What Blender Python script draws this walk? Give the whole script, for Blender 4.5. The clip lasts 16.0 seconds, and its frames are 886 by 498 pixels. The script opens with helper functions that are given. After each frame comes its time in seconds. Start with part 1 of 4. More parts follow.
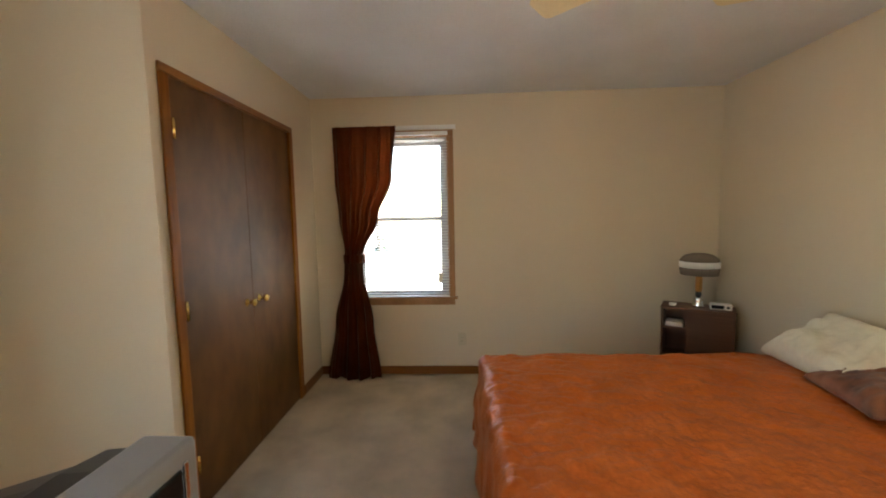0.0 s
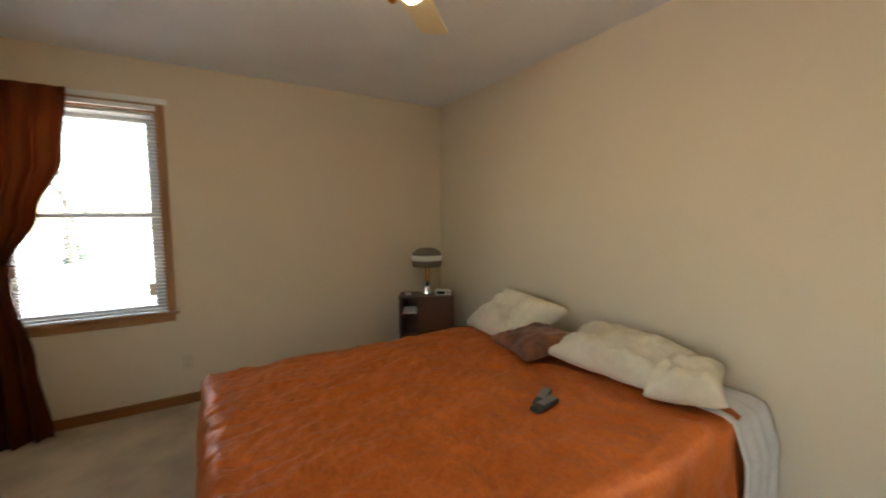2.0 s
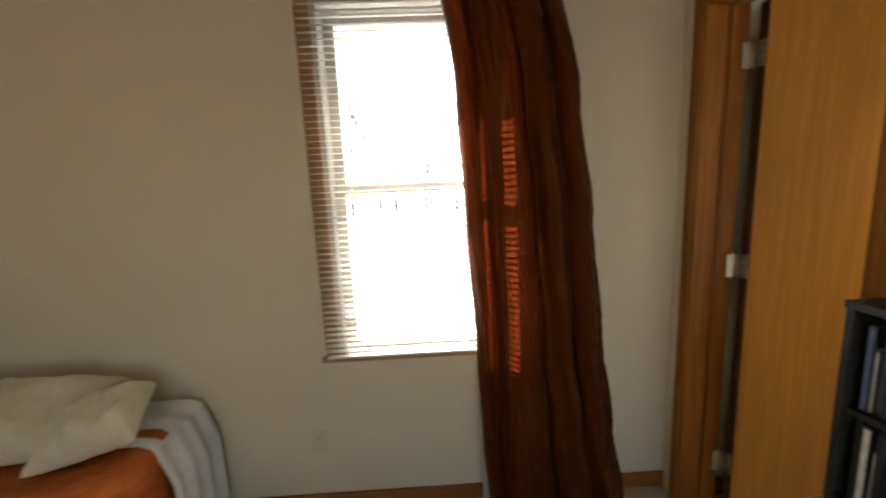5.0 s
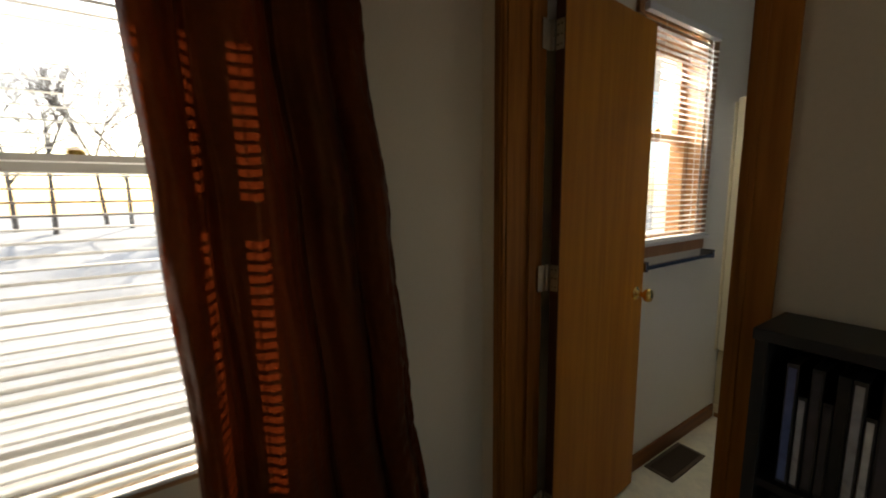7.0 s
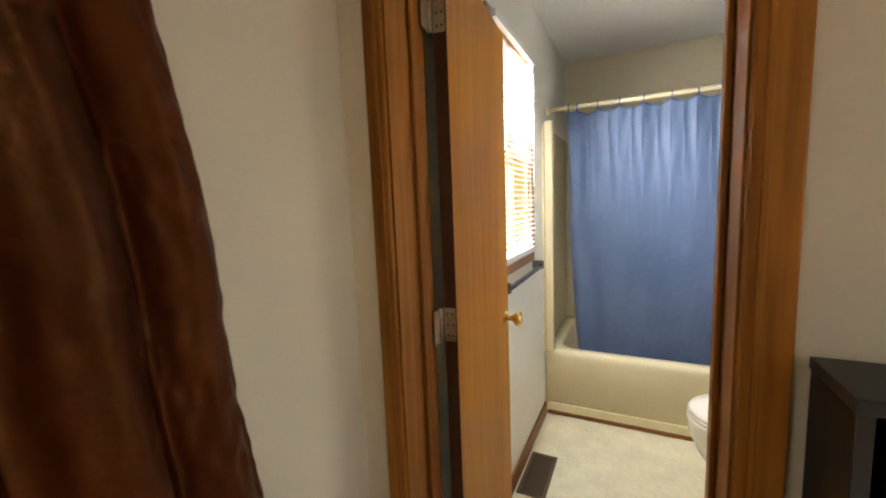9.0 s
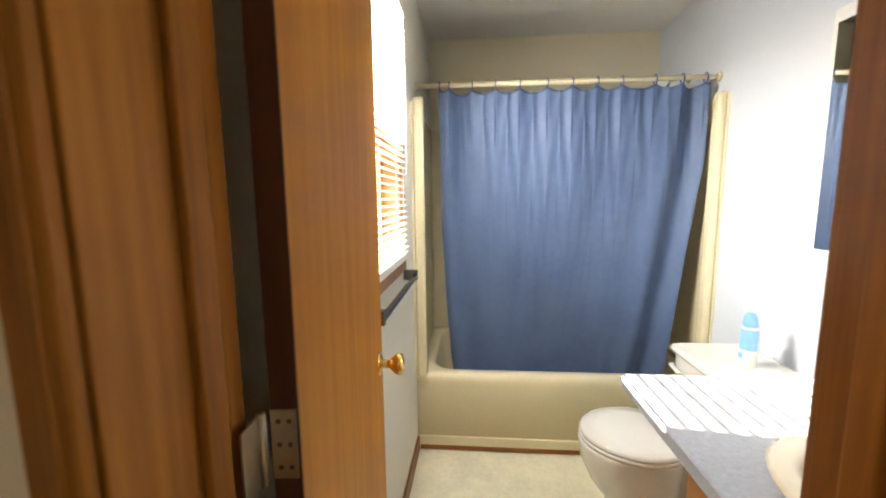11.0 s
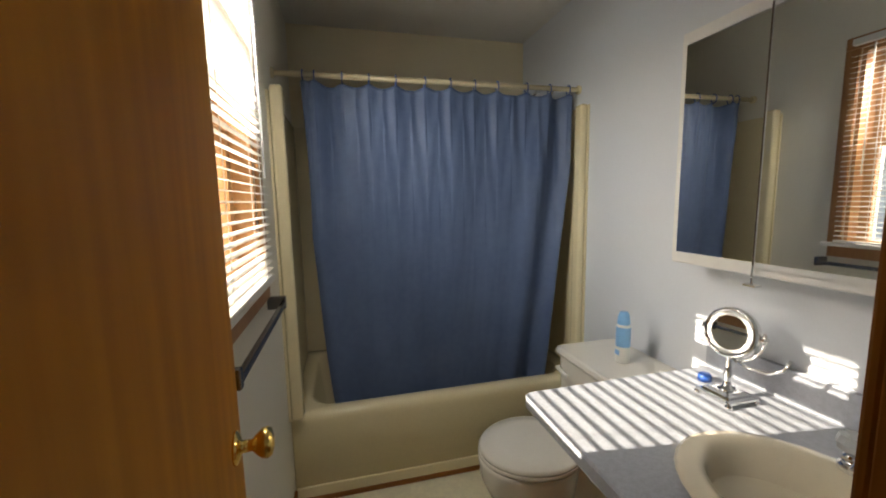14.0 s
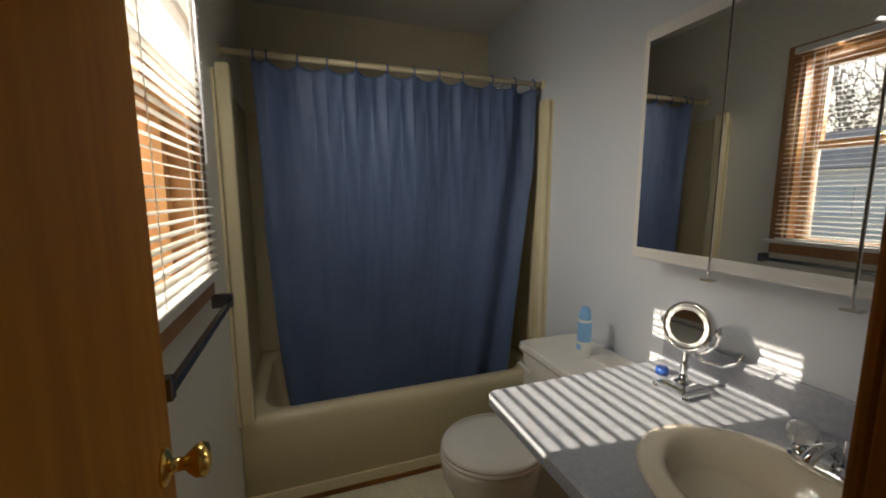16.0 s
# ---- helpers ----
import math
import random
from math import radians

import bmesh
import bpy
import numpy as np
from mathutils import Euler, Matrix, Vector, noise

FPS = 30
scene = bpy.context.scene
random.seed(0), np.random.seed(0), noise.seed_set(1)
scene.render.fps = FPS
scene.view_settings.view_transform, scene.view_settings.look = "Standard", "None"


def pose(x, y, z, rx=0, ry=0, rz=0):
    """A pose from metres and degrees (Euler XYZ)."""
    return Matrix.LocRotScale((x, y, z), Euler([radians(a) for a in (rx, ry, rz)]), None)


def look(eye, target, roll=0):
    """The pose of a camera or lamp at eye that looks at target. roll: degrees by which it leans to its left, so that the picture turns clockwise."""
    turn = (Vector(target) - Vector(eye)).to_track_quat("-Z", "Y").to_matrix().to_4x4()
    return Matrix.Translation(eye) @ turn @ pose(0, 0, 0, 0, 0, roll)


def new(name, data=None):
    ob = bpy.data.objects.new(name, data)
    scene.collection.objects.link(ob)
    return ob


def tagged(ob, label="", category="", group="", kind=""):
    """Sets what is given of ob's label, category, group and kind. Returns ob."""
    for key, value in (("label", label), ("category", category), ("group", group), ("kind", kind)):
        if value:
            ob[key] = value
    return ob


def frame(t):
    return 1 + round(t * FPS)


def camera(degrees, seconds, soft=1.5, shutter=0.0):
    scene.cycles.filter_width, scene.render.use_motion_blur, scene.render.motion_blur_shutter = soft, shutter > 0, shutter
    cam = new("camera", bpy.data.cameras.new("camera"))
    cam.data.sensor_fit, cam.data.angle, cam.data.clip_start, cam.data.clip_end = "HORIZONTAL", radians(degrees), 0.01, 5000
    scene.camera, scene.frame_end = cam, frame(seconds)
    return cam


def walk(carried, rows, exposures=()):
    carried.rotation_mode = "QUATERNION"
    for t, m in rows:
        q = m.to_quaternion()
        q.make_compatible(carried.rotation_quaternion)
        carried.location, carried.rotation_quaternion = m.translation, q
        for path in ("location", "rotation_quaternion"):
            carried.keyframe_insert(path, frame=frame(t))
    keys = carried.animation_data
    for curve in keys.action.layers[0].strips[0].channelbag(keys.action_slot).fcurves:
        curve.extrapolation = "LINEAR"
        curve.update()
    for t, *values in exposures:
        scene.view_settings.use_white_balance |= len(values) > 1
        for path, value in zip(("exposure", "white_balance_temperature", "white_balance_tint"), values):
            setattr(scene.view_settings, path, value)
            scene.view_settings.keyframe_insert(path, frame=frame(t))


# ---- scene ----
cam = camera(97.4, 16.0, soft=1.9, shutter=0.4)
PATH = [
    (0, (-2.185, -3.397, 1.42), (-2.276, -1.407, 1.249), -1.1),
    (0.5, (-2.146, -3.408, 1.409), (-2.071, -1.416, 1.251), -0.9),
    (1, (-2.132, -3.402, 1.412), (-1.758, -1.443, 1.263), -0.4),
    (1.5, (-2.084, -3.389, 1.401), (-1.385, -1.524, 1.226), 0.1),
    (2, (-2.035, -3.376, 1.382), (-0.995, -1.676, 1.211), -0.3),
    (2.5, (-2.088, -3.419, 1.465), (-0.723, -1.977, 1.222), -0.2),
    (3, (-2.054, -3.441, 1.461), (-0.427, -2.306, 1.209), -0.0),
    (3.5, (-2.017, -3.481, 1.444), (-0.186, -2.713, 1.195), -0.3),
    (4, (-1.915, -3.579, 1.465), (0.002, -3.085, 1.184), -1.4),
    (4.5, (-1.689, -3.520, 1.443), (0.286, -3.361, 1.161), -2.0),
    (5, (-1.601, -3.737, 1.439), (0.372, -3.796, 1.116), -2.6),
    (5.2, (-1.533, -3.750, 1.460), (0.425, -4.012, 1.128), -2.4),
    (7.3, (-0.942, -3.932, 1.356), (0.59, -5.194, 1.116), -1.5),
    (7.5, (-0.871, -3.929, 1.375), (0.54, -5.33, 1.158), -2.2),
    (8, (-0.731, -3.917, 1.374), (0.397, -5.553, 1.152), -2.0),
    (8.5, (-0.68, -3.978, 1.373), (0.318, -5.693, 1.12), -1.2),
    (8.7, (-0.65, -4.003, 1.394), (0.32, -5.735, 1.149), -1.7),
    (10.8, (-0.385, -4.478, 1.374), (-0.219, -6.459, 1.157), -0.7),
    (11, (-0.389, -4.527, 1.368), (-0.226, -6.504, 1.114), -0.6),
    (11.5, (-0.377, -4.642, 1.362), (-0.52, -6.613, 1.051), -0.2),
    (12, (-0.346, -4.715, 1.339), (-0.707, -6.637, 0.921), -0.4),
    (12.5, (-0.337, -4.731, 1.325), (-0.679, -6.622, 0.773), -0.4),
    (13, (-0.339, -4.727, 1.327), (-0.702, -6.623, 0.803), -0.8),
    (13.5, (-0.348, -4.722, 1.359), (-0.767, -6.644, 0.998), -0.5),
    (14, (-0.353, -4.742, 1.389), (-0.839, -6.666, 1.141), -1.1),
    (14.5, (-0.366, -4.771, 1.388), (-0.965, -6.664, 1.146), -1.2),
    (15, (-0.377, -4.792, 1.379), (-1.066, -6.649, 1.101), -0.6),
    (15.5, (-0.381, -4.793, 1.378), (-1.103, -6.639, 1.111), -0.3),
    (16, (-0.371, -4.793, 1.378), (-1.036, -6.66, 1.105), -0.1),
]
EXPOSURES = [(0.0, 3.85, 6850, 10), (1.0, 3.85, 7000, 10), (2.0, 3.6, 7050, 10), (3.2, 3.1, 6850, 10), (4.0, 2.65, 6800, 10), (5.2, 2.75, 6850, 10), (7.3, 0.85, 7050, 10), (7.6, 1.3, 7050, 10), (8.0, 2.4, 6950, 10), (8.7, 3.2, 6850, 10), (10.8, 3.25, 6850, 10), (11.5, 3.1, 6900, 10), (12.0, 2.65, 6950, 10), (12.5, 2.0, 6950, 10), (14.0, 1.55, 7200, 10), (15.0, 1.2, 7200, 10), (16.0, 0.8, 7250, 10)]
walk(cam, [(t, look(eye, target, roll)) for t, eye, target, roll in PATH], EXPOSURES)

# ---- world and sun: low morning sun from the east-south-east ----
SUN_TO = Vector((1.0, -0.13, 0.5)).normalized()
SUN_EL = math.asin(SUN_TO.z)
world = bpy.data.worlds.new("world")
scene.world = world
world.use_nodes = True
wn = world.node_tree.nodes
sky = wn.new("ShaderNodeTexSky")
sky.sky_type, sky.sun_disc = "NISHITA", False
sky.sun_elevation, sky.sun_rotation = SUN_EL, math.atan2(SUN_TO.x, SUN_TO.y)
world.node_tree.links.new(sky.outputs["Color"], wn["Background"].inputs["Color"])
wn["Background"].inputs["Strength"].default_value = 0.15
sun = new("sun", bpy.data.lights.new("sun", "SUN"))
sun.data.energy, sun.data.angle, sun.data.color = 5.0, radians(0.4), (1.0, 0.93, 0.84)
sun.matrix_world = look(SUN_TO * 30, (0, 0, 0))
# added sky fill at bathroom window: under the eave outside, down over the sill
for at, to, sx, sy, watts in (((0.33, -5.84, 2.02), (-0.6, -6.8, 1.1), 0.7, 0.35, 7.5), ((-0.14, -5.93, 2.08), (-0.66, -6.35, 0.5), 0.42, 0.03, 1.7)):
    sky_lamp = new("window_sky_fill", bpy.data.lights.new("window_sky_fill", "AREA"))
    sky_lamp.data.shape, sky_lamp.data.size, sky_lamp.data.size_y = "RECTANGLE", sx, sy
    sky_lamp.data.energy, sky_lamp.data.color, sky_lamp.data.spread = watts, (0.97, 0.98, 1.0), radians(130)
    sky_lamp.matrix_world = look(at, to)


# ---- materials ----
def nodes_of(name):
    m = bpy.data.materials.new(name)
    m.use_nodes = True
    return m, m.node_tree.nodes, m.node_tree.links, m.node_tree.nodes["Principled BSDF"]


def surface(name, color, rough=0.6, metal=0.0, vary=0.08, coarse=2.0, fine=60.0, bump=0.05, stretch=(1, 1, 1), dark=None, coat=0.0, depth=0.002):
    """A surface with colour that varies at two scales and fine relief."""
    m, n, l, bsdf = nodes_of(name)
    tc = n.new("ShaderNodeTexCoord")
    mp = n.new("ShaderNodeMapping")
    mp.inputs["Scale"].default_value = stretch
    l.new(tc.outputs["Object"], mp.inputs["Vector"])
    a, b = n.new("ShaderNodeTexNoise"), n.new("ShaderNodeTexNoise")
    a.inputs["Scale"].default_value, b.inputs["Scale"].default_value = coarse, fine
    a.inputs["Detail"].default_value = 4
    b.inputs["Detail"].default_value = 3
    l.new(mp.outputs[0], a.inputs["Vector"])
    l.new(mp.outputs[0], b.inputs["Vector"])
    add = n.new("ShaderNodeMath")
    add.operation = "ADD"
    l.new(a.outputs["Fac"], add.inputs[0])
    half = n.new("ShaderNodeMath")
    half.operation = "MULTIPLY"
    half.inputs[1].default_value = 0.6
    l.new(b.outputs["Fac"], half.inputs[0])
    l.new(half.outputs[0], add.inputs[1])
    ramp = n.new("ShaderNodeValToRGB")
    ramp.color_ramp.elements[0].position, ramp.color_ramp.elements[1].position = 0.5, 1.0
    lo = dark or tuple(c * (1 - vary) for c in color)
    hi = tuple(min(1.0, c * (1 + vary)) for c in color) if not dark else color
    ramp.color_ramp.elements[0].color, ramp.color_ramp.elements[1].color = (*lo, 1), (*hi, 1)
    l.new(add.outputs[0], ramp.inputs["Fac"])
    l.new(ramp.outputs["Color"], bsdf.inputs["Base Color"])
    bp = n.new("ShaderNodeBump")
    bp.inputs["Strength"].default_value, bp.inputs["Distance"].default_value = bump, depth
    l.new(b.outputs["Fac"], bp.inputs["Height"])
    l.new(bp.outputs["Normal"], bsdf.inputs["Normal"])
    bsdf.inputs["Roughness"].default_value, bsdf.inputs["Metallic"].default_value = rough, metal
    bsdf.inputs["Coat Weight"].default_value = coat
    return m


def wood(name, light, dark, along="z", rough=0.4, scale=14.0, coat=0.08):
    """Stained wood with its grain along one axis."""
    s = {"x": (0.06, 1, 1), "y": (1, 0.06, 1), "z": (1, 1, 0.06)}[along]
    m = surface(name, light, rough, 0, 0, scale * 0.45, scale * 5, 0.12, s, dark, coat, 0.001)
    return m


def cloth(name, color, dark, rough=0.5, through_light=0.0, sheen=0.3, weave=90.0, bump=0.3, glow=None):
    m = surface(name, color, rough, 0, 0, 5.0, weave, bump, (1, 1, 1), dark, 0.0, 0.004)
    n, l, bsdf = m.node_tree.nodes, m.node_tree.links, m.node_tree.nodes["Principled BSDF"]
    bsdf.inputs["Sheen Weight"].default_value = sheen
    if through_light:
        tr, mix = n.new("ShaderNodeBsdfTranslucent"), n.new("ShaderNodeMixShader")
        mix.inputs["Fac"].default_value = through_light
        if glow:
            tr.inputs["Color"].default_value = (*glow, 1)
        else:
            l.new(bsdf.inputs["Base Color"].links[0].from_socket, tr.inputs["Color"])
        l.new(bsdf.outputs[0], mix.inputs[1])
        l.new(tr.outputs[0], mix.inputs[2])
        l.new(mix.outputs[0], n["Material Output"].inputs["Surface"])
    return m


M_WALL = surface("cream_wall_paint", (0.68, 0.57, 0.41), 0.75, vary=0.03, coarse=1.3, fine=140, bump=0.12)
# bathroom paint tinted per wall; the bluish cast is sky light in colour
M_WALL_PALE = surface("sky_tinted_bath_paint", (0.70, 0.73, 0.76), 0.55, vary=0.025, coarse=1.2, fine=140, bump=0.1)
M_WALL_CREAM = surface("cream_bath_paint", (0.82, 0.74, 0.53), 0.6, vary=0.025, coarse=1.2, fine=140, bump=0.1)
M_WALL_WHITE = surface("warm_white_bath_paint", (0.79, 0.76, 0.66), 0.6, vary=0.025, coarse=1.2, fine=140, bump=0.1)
M_CEIL = surface("ceiling_texture", (0.76, 0.77, 0.79), 0.9, vary=0.05, coarse=2.5, fine=70, bump=0.5, depth=0.004)
M_CEIL_BATH = surface("white_ceiling_paint", (0.8, 0.79, 0.75), 0.85, vary=0.03, coarse=2.5, fine=70, bump=0.3, depth=0.003)
M_CARPET = surface("beige_carpet", (0.58, 0.47, 0.33), 1.0, vary=0.26, coarse=3.5, fine=220, bump=0.9, depth=0.008)
M_VINYL = surface("cream_vinyl_floor", (0.80, 0.75, 0.54), 0.35, vary=0.12, coarse=7, fine=40, bump=0.05)
M_TRIM = wood("oak_trim_upright", (0.40, 0.150, 0.022), (0.15, 0.046, 0.006), "z", 0.45, 14, 0.0)
M_TRIM_X = wood("oak_trim_level_x", (0.33, 0.125, 0.018), (0.16, 0.052, 0.008), "x", 0.45, 14, 0.0)
M_TRIM_Y = wood("oak_trim_level_y", (0.33, 0.125, 0.018), (0.16, 0.052, 0.008), "y", 0.45, 14, 0.0)
M_LEAF = wood("birch_door_veneer", (0.62, 0.26, 0.030), (0.40, 0.145, 0.014), "z", 0.45, 7, 0.0)
for m in (M_LEAF, M_TRIM):
    m.node_tree.nodes["Principled BSDF"].inputs["Specular IOR Level"].default_value = 0.15
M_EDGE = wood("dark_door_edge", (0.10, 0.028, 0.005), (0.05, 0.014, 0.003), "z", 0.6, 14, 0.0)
M_CLOSET = surface("dark_luan_veneer", (0.185, 0.078, 0.019), 0.5, coarse=3.2, fine=11, bump=0.02, stretch=(1, 1, 0.55), dark=(0.085, 0.034, 0.008))
M_CLOSET.node_tree.nodes["Principled BSDF"].inputs["Specular IOR Level"].default_value = 0.3
M_DARKWOOD = wood("walnut_veneer", (0.14, 0.06, 0.028), (0.07, 0.03, 0.015), "x", 0.4, 10)
M_OAK = wood("honey_oak", (0.56, 0.25, 0.042), (0.36, 0.135, 0.018), "z", 0.4, 12)
M_SASH = wood("window_sash_oak", (0.42, 0.21, 0.08), (0.27, 0.12, 0.04), "z", 0.4)
# pale sash colour; on the east window it holds sun glare on oak
M_PALESASH = surface("pale_sash", (0.42, 0.4, 0.37), 0.45, vary=0.05, bump=0.03)
M_WHITE = surface("white_enamel", (0.8, 0.79, 0.75), 0.4, vary=0.03, bump=0.02)
M_SLAT = surface("white_blind_slat", (0.82, 0.81, 0.77), 0.45, vary=0.02, bump=0.01)
M_CURTAIN = cloth("rust_satin_curtain", (0.074, 0.0155, 0.004), (0.026, 0.0055, 0.0016), 0.45, 0.076, 0.0, 46, 0.8, (0.34, 0.05, 0.010))
satin = M_CURTAIN.node_tree.nodes["Principled BSDF"]
satin.inputs["Specular IOR Level"].default_value, satin.inputs["Specular Tint"].default_value = 0.55, (1.0, 0.42, 0.16, 1)
M_SPREAD = cloth("rust_damask_spread", (0.62, 0.165, 0.038), (0.42, 0.100, 0.021), 0.42, 0.0, 0.05, 60, 1.0)
damask = M_SPREAD.node_tree.nodes["Principled BSDF"]
damask.inputs["Specular IOR Level"].default_value, damask.inputs["Specular Tint"].default_value = 0.3, (1.0, 0.45, 0.18, 1)
damask.inputs["Metallic"].default_value, damask.inputs["Sheen Weight"].default_value = 0.1, 0.0
M_SHAM = cloth("rust_print_sham", (0.27, 0.085, 0.022), (0.05, 0.018, 0.008), 0.6, 0.0, 0.2, 24)
M_LINEN = cloth("cream_cotton", (0.74, 0.67, 0.5), (0.62, 0.54, 0.38), 0.8, 0.0, 0.1, 30)
M_SHEET = cloth("white_cotton", (0.78, 0.77, 0.74), (0.66, 0.65, 0.63), 0.8, 0.1, 0.1, 50)
M_LINING = cloth("white_curtain_lining", (0.6, 0.58, 0.54), (0.52, 0.5, 0.46), 0.85, 0.03, 0.0, 50)
M_VINYLCURTAIN = cloth("blue_vinyl", (0.145, 0.21, 0.365), (0.115, 0.17, 0.31), 0.5, 0.3, 0.0, 30, 0.12)
M_BRASS = surface("polished_brass", (0.83, 0.56, 0.17), 0.16, 1.0, vary=0.08, bump=0.01)
M_CHROME = surface("chrome", (0.8, 0.8, 0.8), 0.07, 1.0, vary=0.03, bump=0.0)
M_SATIN = surface("satin_chrome", (0.24, 0.24, 0.25), 0.25, 1.0, vary=0.05, bump=0.01)
M_STEEL = surface("worn_hinge_steel", (0.5, 0.44, 0.33), 0.35, 1.0, vary=0.15, bump=0.05)
M_ALMOND = surface("almond_acrylic", (0.80, 0.70, 0.45), 0.22, vary=0.03, bump=0.01, coat=0.3)
M_CHINA = surface("almond_china", (0.80, 0.71, 0.53), 0.1, vary=0.02, bump=0.0, coat=0.5)
M_CHINA_WHITE = surface("white_china", (0.82, 0.79, 0.71), 0.1, vary=0.02, bump=0.0, coat=0.5)
M_COUNTER = surface("blue_grey_laminate", (0.38, 0.40, 0.44), 0.35, vary=0.12, coarse=70, fine=260, bump=0.03)
M_BLACK = surface("black_laminate", (0.02, 0.019, 0.018), 0.45, vary=0.2, bump=0.05)
M_BLACKPLASTIC = surface("black_plastic", (0.025, 0.025, 0.027), 0.4, vary=0.1, bump=0.2, fine=300)
M_GREYPLASTIC = surface("silver_grey_plastic", (0.24, 0.235, 0.23), 0.4, vary=0.05, fine=300, bump=0.06)
M_SCREEN = surface("dark_tube_glass", (0.015, 0.016, 0.018), 0.06, vary=0.05, bump=0.0)
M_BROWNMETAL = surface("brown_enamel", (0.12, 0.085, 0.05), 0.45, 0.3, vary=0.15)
M_PLATE = surface("ivory_plate", (0.62, 0.53, 0.36), 0.4, vary=0.02, bump=0.0)
M_CREAMBLADE = surface("cream_fan_blade", (0.78, 0.66, 0.4), 0.45, vary=0.06)
M_PAPER = surface("white_paper", (0.8, 0.79, 0.76), 0.7, vary=0.04)
M_BLUE = surface("sky_blue_can", (0.24, 0.5, 0.8), 0.3, vary=0.1)
M_BLUEDARK = surface("deep_blue_plastic", (0.02, 0.08, 0.32), 0.3, vary=0.05)
M_ORANGE = surface("orange_card", (0.9, 0.17, 0.03), 0.6, vary=0.05)
M_GREYGLASS = surface("smoked_shade", (0.2, 0.16, 0.125), 0.25, vary=0.1)
M_PALEGLASS = surface("pale_grey_glass", (0.5, 0.53, 0.53), 0.15, vary=0.1)
M_PALEBASE = surface("pale_worn_plastic", (0.62, 0.64, 0.60), 0.35, vary=0.18, coarse=14, fine=60)
M_RUBBER = surface("grey_rubber", (0.22, 0.22, 0.22), 0.5, vary=0.1)
M_BRICKISH = surface("outside_siding", (0.6, 0.58, 0.54), 0.8, vary=0.06, stretch=(1, 1, 8))
M_GRASS = surface("frosty_pale_lawn", (0.48, 0.48, 0.46), 1.0, vary=0.25, coarse=0.4, fine=9, bump=0.4)
M_BARK = surface("bare_branches", (0.14, 0.12, 0.1), 0.9, vary=0.25, fine=20, bump=0.3)
M_ROOF = surface("grey_shingles", (0.36, 0.32, 0.30), 0.9, vary=0.2, fine=20)


def glass_material():
    m, n, l, bsdf = nodes_of("window_glass")
    bsdf.inputs["Base Color"].default_value = (0.95, 0.98, 0.97, 1)
    bsdf.inputs["Roughness"].default_value, bsdf.inputs["Transmission Weight"].default_value = 0.0, 1.0
    bsdf.inputs["IOR"].default_value = 1.45
    clear, mix = n.new("ShaderNodeBsdfTransparent"), n.new("ShaderNodeMixShader")
    mix.inputs["Fac"].default_value = 0.06
    gl = n.new("ShaderNodeBsdfGlossy")
    gl.inputs["Roughness"].default_value = 0.02
    l.new(clear.outputs[0], mix.inputs[1])
    l.new(gl.outputs[0], mix.inputs[2])
    l.new(mix.outputs[0], n["Material Output"].inputs["Surface"])
    return m


def mirror_material():
    m, n, l, bsdf = nodes_of("mirror_silver")
    bsdf.inputs["Base Color"].default_value = (0.86, 0.87, 0.86, 1)
    bsdf.inputs["Metallic"].default_value, bsdf.inputs["Roughness"].default_value = 1.0, 0.01
    return m


def lamp_material(name, color, strength):
    m, n, l, bsdf = nodes_of(name)
    bsdf.inputs["Base Color"].default_value = (0.9, 0.88, 0.82, 1)
    bsdf.inputs["Emission Color"].default_value = (*color, 1)
    bsdf.inputs["Emission Strength"].default_value = strength
    return m


def clear_material():
    m, n, l, bsdf = nodes_of("clear_acrylic")
    bsdf.inputs["Base Color"].default_value = (0.93, 0.95, 0.95, 1)
    bsdf.inputs["Roughness"].default_value, bsdf.inputs["Transmission Weight"].default_value = 0.06, 0.55
    return m


M_GLASS, M_MIRROR, M_CLEAR = glass_material(), mirror_material(), clear_material()
M_GLOBE = lamp_material("lit_frosted_globe", (1.0, 0.82, 0.55), 1.0)


# ---- mesh helpers ----
def box(bm, x0, x1, y0, y1, z0, z1, bevel=0.0):
    made = bmesh.ops.create_cube(bm, size=1.0)["verts"]
    for v in made:
        v.co = Vector(((x0 + x1) / 2 + v.co.x * (x1 - x0), (y0 + y1) / 2 + v.co.y * (y1 - y0), (z0 + z1) / 2 + v.co.z * (z1 - z0)))
    if bevel:
        edges = list({e for v in made for e in v.link_edges})
        bmesh.ops.bevel(bm, geom=edges, offset=bevel, segments=2, affect="EDGES", profile=0.5)
    return bm


def boxes(*rows, bevel=0.0):
    bm = bmesh.new()
    for r in rows:
        box(bm, *r, bevel=bevel)
    return bm


def lathe(profile, steps=24, m=None):
    """A turned shape from (radius, height) pairs."""
    bm = bmesh.new()
    rings = []
    for r, z in profile:
        rings.append([bm.verts.new((max(r, 1e-4) * math.cos(2 * math.pi * i / steps), max(r, 1e-4) * math.sin(2 * math.pi * i / steps), z)) for i in range(steps)])
    for a, b in zip(rings, rings[1:]):
        for i in range(steps):
            bm.faces.new((a[i], a[(i + 1) % steps], b[(i + 1) % steps], b[i]))
    bm.faces.new(rings[0][::-1])
    bm.faces.new(rings[-1])
    if m:
        bm.transform(m)
    return bm


